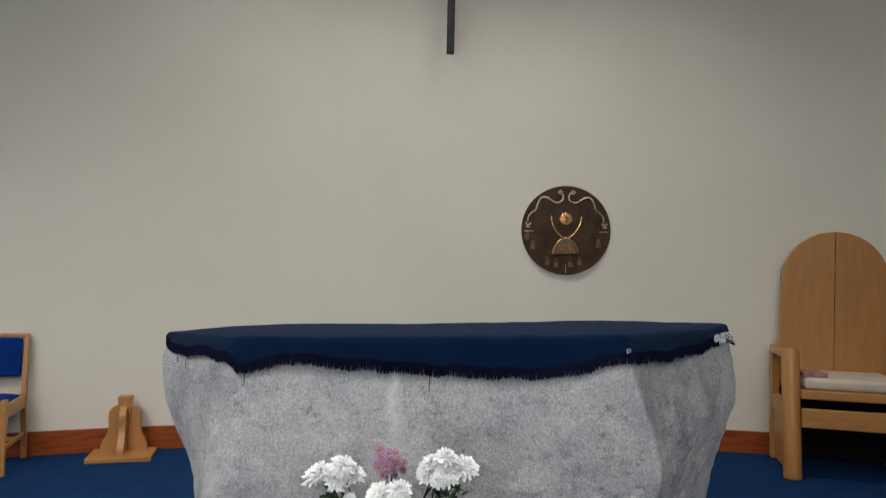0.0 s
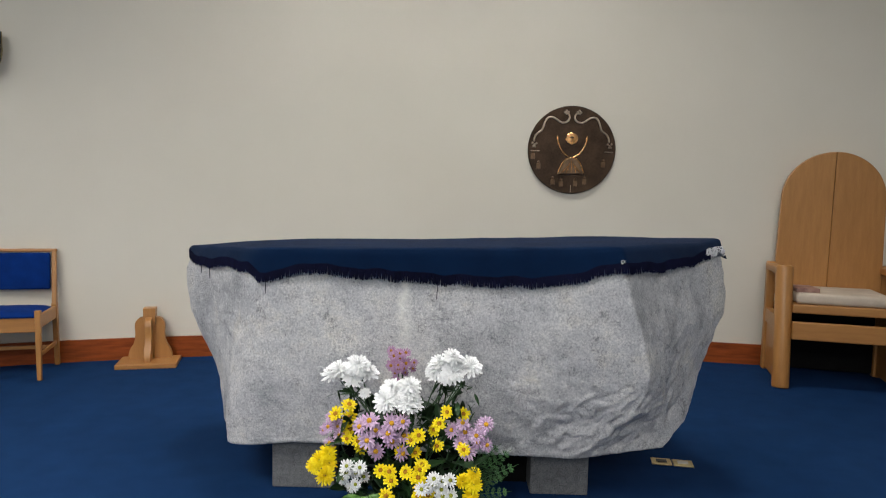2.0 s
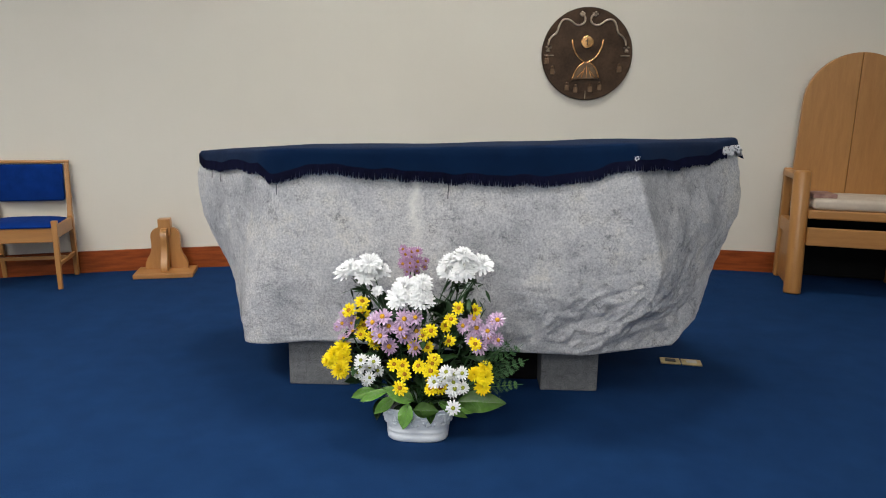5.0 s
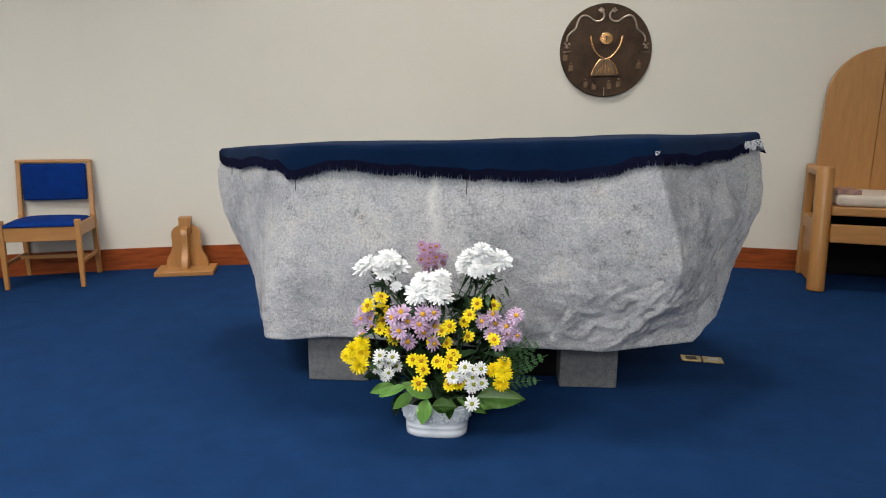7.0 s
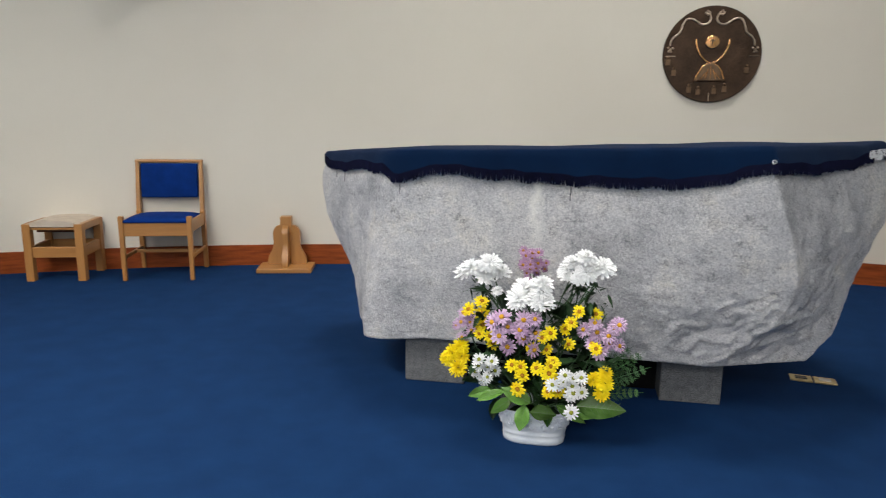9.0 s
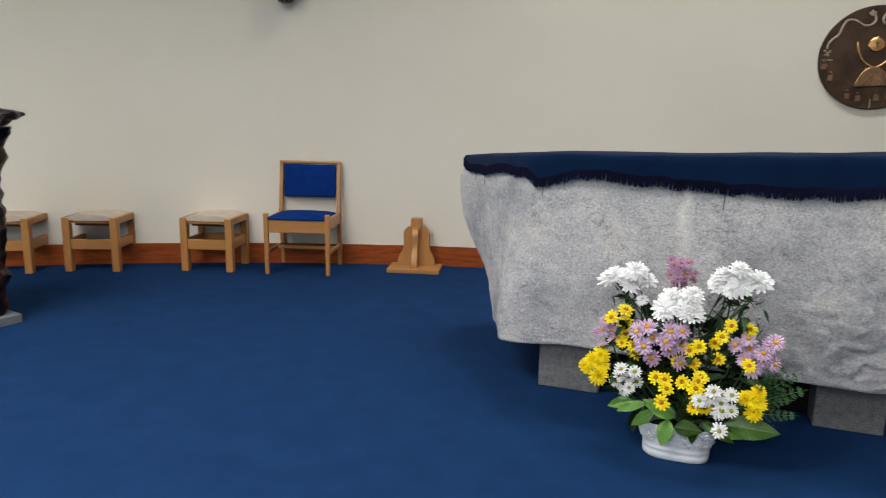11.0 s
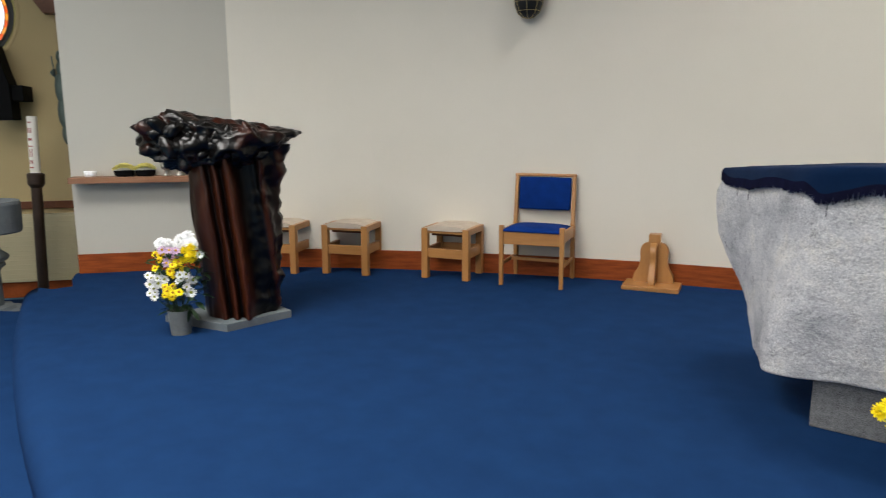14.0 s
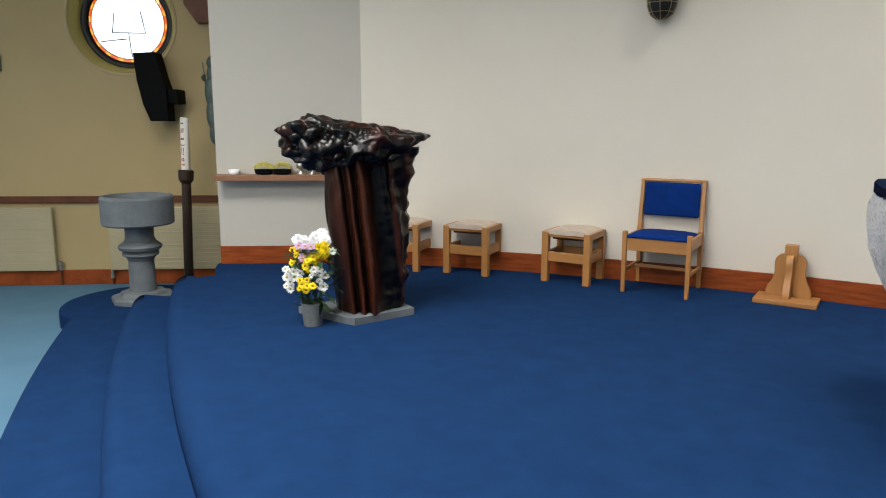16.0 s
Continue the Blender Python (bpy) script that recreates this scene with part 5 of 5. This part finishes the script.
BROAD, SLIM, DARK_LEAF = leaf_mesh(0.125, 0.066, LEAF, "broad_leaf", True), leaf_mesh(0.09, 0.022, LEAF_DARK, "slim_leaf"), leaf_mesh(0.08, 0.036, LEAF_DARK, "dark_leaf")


def fern_mesh():
    """A feathery frond: side branches set with fine narrow leaflets."""
    bm = bmesh.new()
    rnd = random.Random(21)
    for k in range(9):
        f = k / 9
        for s in (-1, 1):
            L = 0.044 * (1 - 0.80 * f) * rnd.uniform(0.8, 1.15)
            a = Vector((0, 0.015 + 0.165 * f, -0.02 * f * f))
            d = Vector((s * 0.72, 0.69, rnd.uniform(-0.15, 0.15))).normalized()
            cross = Vector((-d.y * s, d.x * s, 0))
            for g in range(6):
                p = a + d * L * (g + 0.5) / 6
                n = 0.010 * (1 - 0.6 * g / 7)
                for w in (-1, 1):
                    q = p + d * n * 0.9 + cross * w * n * 0.75 + Vector((0, 0, rnd.uniform(-0.003, 0.003)))
                    v = [bm.verts.new(u) for u in (p, p.lerp(q, 0.5) + d * 0.0011, q, p.lerp(q, 0.5) - d * 0.0011)]
                    bm.faces.new(v)
            tube([a, a + d * L], 0.0008, 4, bm, 0.4)
    tube([(0, 0, 0), (0, 0.10, -0.005), (0, 0.19, -0.02)], 0.0016, 5, bm, 0.4)
    return as_mesh("fern_frond", bm, FERN_GREEN)


FERN = fern_mesh()


def aim(at, towards, roll=0.0):
    """A pose at a place with local z along a direction."""
    q = Vector(towards).to_track_quat("Z", "Y")
    return Matrix.Translation(at) @ q.to_matrix().to_4x4() @ pose(0, 0, 0, 0, 0, roll)


def cluster(holder, kind, x, y, z, count, spread, foot, rnd, face=(0, -1, 0.55), scale=1.0):
    """A bunch of blooms of one kind on stems that run down to the pot."""
    name = {"white_mum": "chrysanthemum", "white_daisy": "daisy", "yellow_daisy": "daisy", "yellow_pom": "pompon", "lilac_daisy": "daisy", "mauve_daisy": "daisy"}[kind]
    for k in range(count):
        a = 2 * math.pi * (k * 0.382 + rnd.random() * 0.1)
        r = spread * math.sqrt((k + 0.3) / count)
        p = Vector((x + r * math.cos(a), y + rnd.uniform(-0.03, 0.03) + 0.25 * r * abs(math.cos(a)), z + r * (0.5 if kind == "white_mum" else 0.9) * math.sin(a)))
        d = Vector(face) + Vector((p.x - x, 0, p.z - z)) * (4.5 if kind == "white_mum" else 9.0 if spread < 0.06 else 7.0) + Vector([rnd.uniform(-0.3, 0.3) for _ in range(3)])
        ob = shared(name, BLOOMS[kind], holder, aim(p, d, rnd.uniform(0, 360)) @ Matrix.Scale(scale * rnd.uniform(0.85, 1.12), 4))
        if kind in EYES:
            shared("eye", EYES[kind], ob, pose(0, 0, 0.006))
    mid = Vector((x, y + 0.03, z - 0.02))
    part("stem", tube([foot, (Vector(foot) + mid) / 2 + Vector((0.3 * (x - foot[0]), 0.01, 0.03)), mid], 0.0028, 6), LEAF_DARK, holder)


def foliage(holder, mesh, name, spots, rnd):
    for x, y, z, turn, tilt, size in spots:
        shared(name, mesh, holder, pose(x, y, z, tilt, rnd.uniform(-20, 20), turn) @ Matrix.Scale(size, 4))


def planter():
    """Oval relief planter: flared wall with a rope band and a foot."""
    bm = bmesh.new()
    n = 72
    prof = ((0.106, 0.0), (0.112, 0.005), (0.113, 0.024), (0.108, 0.030), (0.112, 0.035), (0.113, 0.043), (0.109, 0.049), (0.112, 0.055), (0.1135, 0.066), (0.115, 0.078), (0.1165, 0.090), (0.118, 0.102), (0.1195, 0.114), (0.121, 0.122), (0.124, 0.128), (0.122, 0.132), (0.112, 0.120), (0.09, 0.06))
    rings = []
    for r, z in prof:
        ring = []
        for k in range(n):
            a = 2 * math.pi * k / n
            c, s = math.cos(a), math.sin(a)
            f = 1 / (abs(c) ** 3.2 + abs(s) ** 3.2) ** (1 / 3.2)
            bump = 0.010 * noise.noise((c * 9, s * 9, z * 60)) + 0.005 * math.sin(14 * a + 40 * z) if 0.065 < z < 0.118 else 0
            wide = 1.02 + 0.6 * z
            ring.append(bm.verts.new(((r + bump) * wide * c * f, (r + bump) * 0.76 * s * f, z)))
        rings.append(ring)
    for a, b in zip(rings, rings[1:]):
        for k in range(n):
            bm.faces.new((a[k], a[(k + 1) % n], b[(k + 1) % n], b[k]))
    bm.faces.new(rings[0][::-1])
    bm.faces.new(rings[-1])
    return bm


rnd = random.Random(11)
fa = thing("flower_arrangement", pose(0.606, -0.435, 0, 0, 0, -1) @ Matrix.Scale(1.0, 4), "mixed white, lilac and yellow chrysanthemums in a white relief planter", "flower arrangement")
part("planter", planter(), PLANTER, fa, "white moulded planter", smooth=True)
relief = bmesh.new()
for k in range(260):
    u = rnd.uniform(-math.pi, 0)
    z = rnd.uniform(0.068, 0.116)
    c, s = math.cos(u), math.sin(u)
    f = 1 / (abs(c) ** 3.2 + abs(s) ** 3.2) ** (1 / 3.2)
    r = 0.1125 + 0.13 * (z - 0.055)
    bmesh.ops.create_icosphere(relief, subdivisions=1, radius=rnd.uniform(0.0040, 0.0080), matrix=pose(r * (1.02 + 0.6 * z) * c * f, r * 0.76 * s * f, z, 0, rnd.uniform(0, 180), 0) @ Matrix.Diagonal((1.5, 0.8, 0.7, 1)))
tagged(part("relief", relief, PLANTER, fa, "moulded leaf relief", smooth=True), kind="stuff")
part("soil", lathe([(0.095, 0.095), (0.0005, 0.10)], 32, squeeze=0.7, close=False), LEAF_DARK, fa, "dark foliage and moss")
FOOT = (0, 0.0, 0.10)
for kind, x, y, z, count, spread, scale in (
    ("white_mum", -0.225, 0.07, 0.622, 6, 0.080, 0.80), ("white_mum", 0.150, 0.06, 0.655, 6, 0.084, 0.82), ("white_mum", -0.012, -0.02, 0.562, 5, 0.084, 0.88), ("white_mum", 0.120, 0.05, 0.605, 2, 0.035, 0.6), ("white_mum", -0.165, 0.04, 0.545, 1, 0.01, 0.40),
    ("mauve_daisy", -0.045, 0.09, 0.665, 9, 0.045, 0.70), ("mauve_daisy", -0.030, 0.10, 0.625, 9, 0.050, 0.62), ("lilac_daisy", -0.27, 0.03, 0.412, 9, 0.055, 0.82), ("lilac_daisy", -0.075, -0.05, 0.425, 11, 0.095, 1.16), ("lilac_daisy", 0.240, -0.02, 0.415, 10, 0.078, 1.12),
    ("yellow_daisy", -0.225, 0.0, 0.465, 4, 0.060, 0.80), ("yellow_daisy", -0.185, -0.01, 0.385, 3, 0.045, 0.80), ("yellow_daisy", 0.085, -0.03, 0.420, 5, 0.070, 0.80), ("yellow_daisy", 0.185, 0.0, 0.490, 2, 0.05, 0.80), ("yellow_daisy", 0.205, -0.06, 0.385, 1, 0.01, 0.85),
    ("yellow_daisy", -0.065, -0.08, 0.285, 3, 0.035, 0.90), ("yellow_daisy", 0.035, -0.08, 0.275, 4, 0.055, 0.90), ("yellow_daisy", -0.065, -0.09, 0.225, 1, 0.01, 0.90), ("yellow_daisy", 0.075, -0.07, 0.20, 2, 0.03, 0.85), ("yellow_daisy", 0.02, -0.05, 0.345, 3, 0.06, 0.75),
    ("yellow_pom", -0.295, -0.02, 0.295, 5, 0.05, 1.15), ("yellow_pom", 0.235, -0.06, 0.255, 4, 0.050, 1.05), ("white_daisy", -0.192, -0.05, 0.268, 9, 0.055, 0.85), ("white_daisy", 0.125, -0.09, 0.245, 10, 0.062, 0.95), ("white_daisy", 0.13, -0.10, 0.160, 1, 0.01, 0.95),
):
    cluster(fa, kind, x, y, z, count, spread, FOOT, rnd, (0, -0.6, 1.0) if kind == "white_mum" else (0, -1, 0.5), scale * (1.28 if "yellow_d" in kind else 1.0))
broad = [
    ((-0.03, -0.10, 0.163), (-0.05, -0.135, 0.063), 0.85), ((-0.01, -0.11, 0.143), (0.09, -0.13, 0.153), 0.85), ((-0.01, -0.10, 0.173), (-0.13, -0.11, 0.233), 0.9),
    ((-0.08, -0.09, 0.183), (-0.165, -0.11, 0.113), 0.65), ((0.08, -0.09, 0.168), (0.20, -0.11, 0.113), 0.6), ((0.15, -0.07, 0.165), (0.345, -0.09, 0.175), 1.25),
    ((-0.16, -0.05, 0.193), (-0.26, -0.06, 0.158), 0.6), ((-0.11, -0.07, 0.198), (-0.225, -0.09, 0.158), 0.55), ((0.05, -0.09, 0.168), (0.055, -0.12, 0.083), 0.6), ((0.13, -0.07, 0.148), (0.235, -0.09, 0.138), 0.75),
]
for (base, tip, size) in broad:
    b, e = Vector(base), Vector(tip)
    along = (e - b).normalized()
    up = Vector((rnd.uniform(-0.35, 0.35), -0.8, 0.6))
    side = along.cross(up).normalized()
    up = side.cross(along)
    turn = Matrix((side, along, up)).transposed().to_4x4()
    shared("broad_leaf", BROAD, fa, Matrix.Translation(b) @ turn @ Matrix.Diagonal((size, 0.9 * (e - b).length / 0.125, 1, 1)))
fern = [
    ((0.16, 0.02, 0.22), (0.345, 0.03, 0.375), 1), ((0.17, 0.0, 0.20), (0.405, -0.01, 0.315), 1), ((0.17, -0.01, 0.185), (0.385, -0.03, 0.225), 1), ((0.20, 0.02, 0.21), (0.385, 0.03, 0.355), 1), ((0.18, 0.01, 0.20), (0.365, 0.0, 0.265), 1), ((-0.12, 0.02, 0.16), (-0.25, 0.01, 0.20), 1),
]
for (base, tip, size) in fern:
    b, e = Vector(base), Vector(tip)
    along = (e - b).normalized()
    side = along.cross(Vector((0.1, -0.85, 0.5))).normalized()
    turn = Matrix((side, along, side.cross(along))).transposed().to_4x4()
    shared("fern_frond", FERN, fa, Matrix.Translation(b) @ turn @ Matrix.Scale((e - b).length / 0.19, 4))
fill = []
for _ in range(380):
    z = 0.12 + 0.38 * rnd.random() ** 1.3
    half = lerp(((0.1, 0.16), (0.25, 0.26), (0.42, 0.24), (0.56, 0.17)), z)
    fill.append((rnd.uniform(-half, half), rnd.uniform(-0.02, 0.10), z, rnd.uniform(0, 360), rnd.uniform(-40, 70), rnd.uniform(0.7, 1.2)))
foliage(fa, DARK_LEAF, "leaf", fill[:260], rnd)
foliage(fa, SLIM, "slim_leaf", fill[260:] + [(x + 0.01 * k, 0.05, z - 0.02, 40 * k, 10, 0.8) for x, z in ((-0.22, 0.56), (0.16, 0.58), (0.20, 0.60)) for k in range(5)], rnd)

for x, y, z in ((-0.225, 0.07, 0.575), (0.150, 0.06, 0.610), (-0.012, 0.0, 0.510), (0.21, 0.03, 0.56)):
    spots = [(x + rnd.uniform(-0.05, 0.05), y + rnd.uniform(-0.04, 0.03), z + rnd.uniform(-0.06, 0.01), rnd.uniform(0, 360), rnd.uniform(-65, -10), rnd.uniform(0.5, 0.85)) for _ in range(13)]
    foliage(fa, SLIM, "slim_leaf", spots, rnd)
    for k in range(4):
        a, b = Vector((x + rnd.uniform(-0.05, 0.05), y, z + 0.03)), Vector((0.4 * x + rnd.uniform(-0.03, 0.03), y * 0.5, z - 0.17))
        part("stem", tube([b, (a + b) / 2 + Vector((0, 0.01, 0)), a], 0.0022, 6), LEAF_DARK, fa)

# smaller pot beside the lectern
pp = thing("flower_pot", pose(-3.165, -0.835, 0, 0, 0, 54), "small grey metal pot of white, yellow and lilac flowers", "flower pot")
part("pot", lathe([(0.054, 0.0), (0.056, 0.004), (0.070, 0.140), (0.073, 0.147), (0.068, 0.147), (0.052, 0.06), (0.0005, 0.06)], 28), VASE, pp, "grey metal pot", smooth=False)
for kind, x, y, z, count, spread, scale in (
    ("white_mum", -0.055, 0.0, 0.530, 3, 0.045, 0.62), ("white_mum", 0.06, 0.02, 0.545, 5, 0.062, 0.66), ("lilac_daisy", -0.04, -0.02, 0.475, 10, 0.055, 0.9), ("yellow_pom", 0.075, -0.03, 0.475, 5, 0.045, 1.1), ("yellow_daisy", -0.09, 0.0, 0.47, 3, 0.03, 0.85),
    ("yellow_daisy", 0.0, -0.05, 0.405, 8, 0.055, 0.95), ("white_daisy", -0.115, -0.03, 0.335, 8, 0.055, 0.95), ("white_daisy", 0.045, -0.05, 0.33, 8, 0.05, 0.9), ("yellow_daisy", -0.035, -0.06, 0.26, 7, 0.05, 0.95), ("white_daisy", 0.065, -0.06, 0.245, 2, 0.02, 1.0), ("white_daisy", -0.13, -0.04, 0.26, 3, 0.025, 0.8), ("white_daisy", 0.125, -0.02, 0.465, 1, 0.01, 0.8), ("yellow_daisy", -0.10, -0.01, 0.39, 2, 0.02, 0.8),
):
    cluster(pp, kind, x, y, z, count, spread, (0, 0, 0.10), rnd, scale=scale)
fill = []
for _ in range(170):
    z = rnd.uniform(0.14, 0.5)
    half = lerp(((0.1, 0.06), (0.3, 0.13), (0.5, 0.10)), z)
    fill.append((rnd.uniform(-half, half * 1.2), rnd.uniform(-0.04, 0.06), z, rnd.uniform(0, 360), rnd.uniform(-30, 60), rnd.uniform(0.6, 1.0)))
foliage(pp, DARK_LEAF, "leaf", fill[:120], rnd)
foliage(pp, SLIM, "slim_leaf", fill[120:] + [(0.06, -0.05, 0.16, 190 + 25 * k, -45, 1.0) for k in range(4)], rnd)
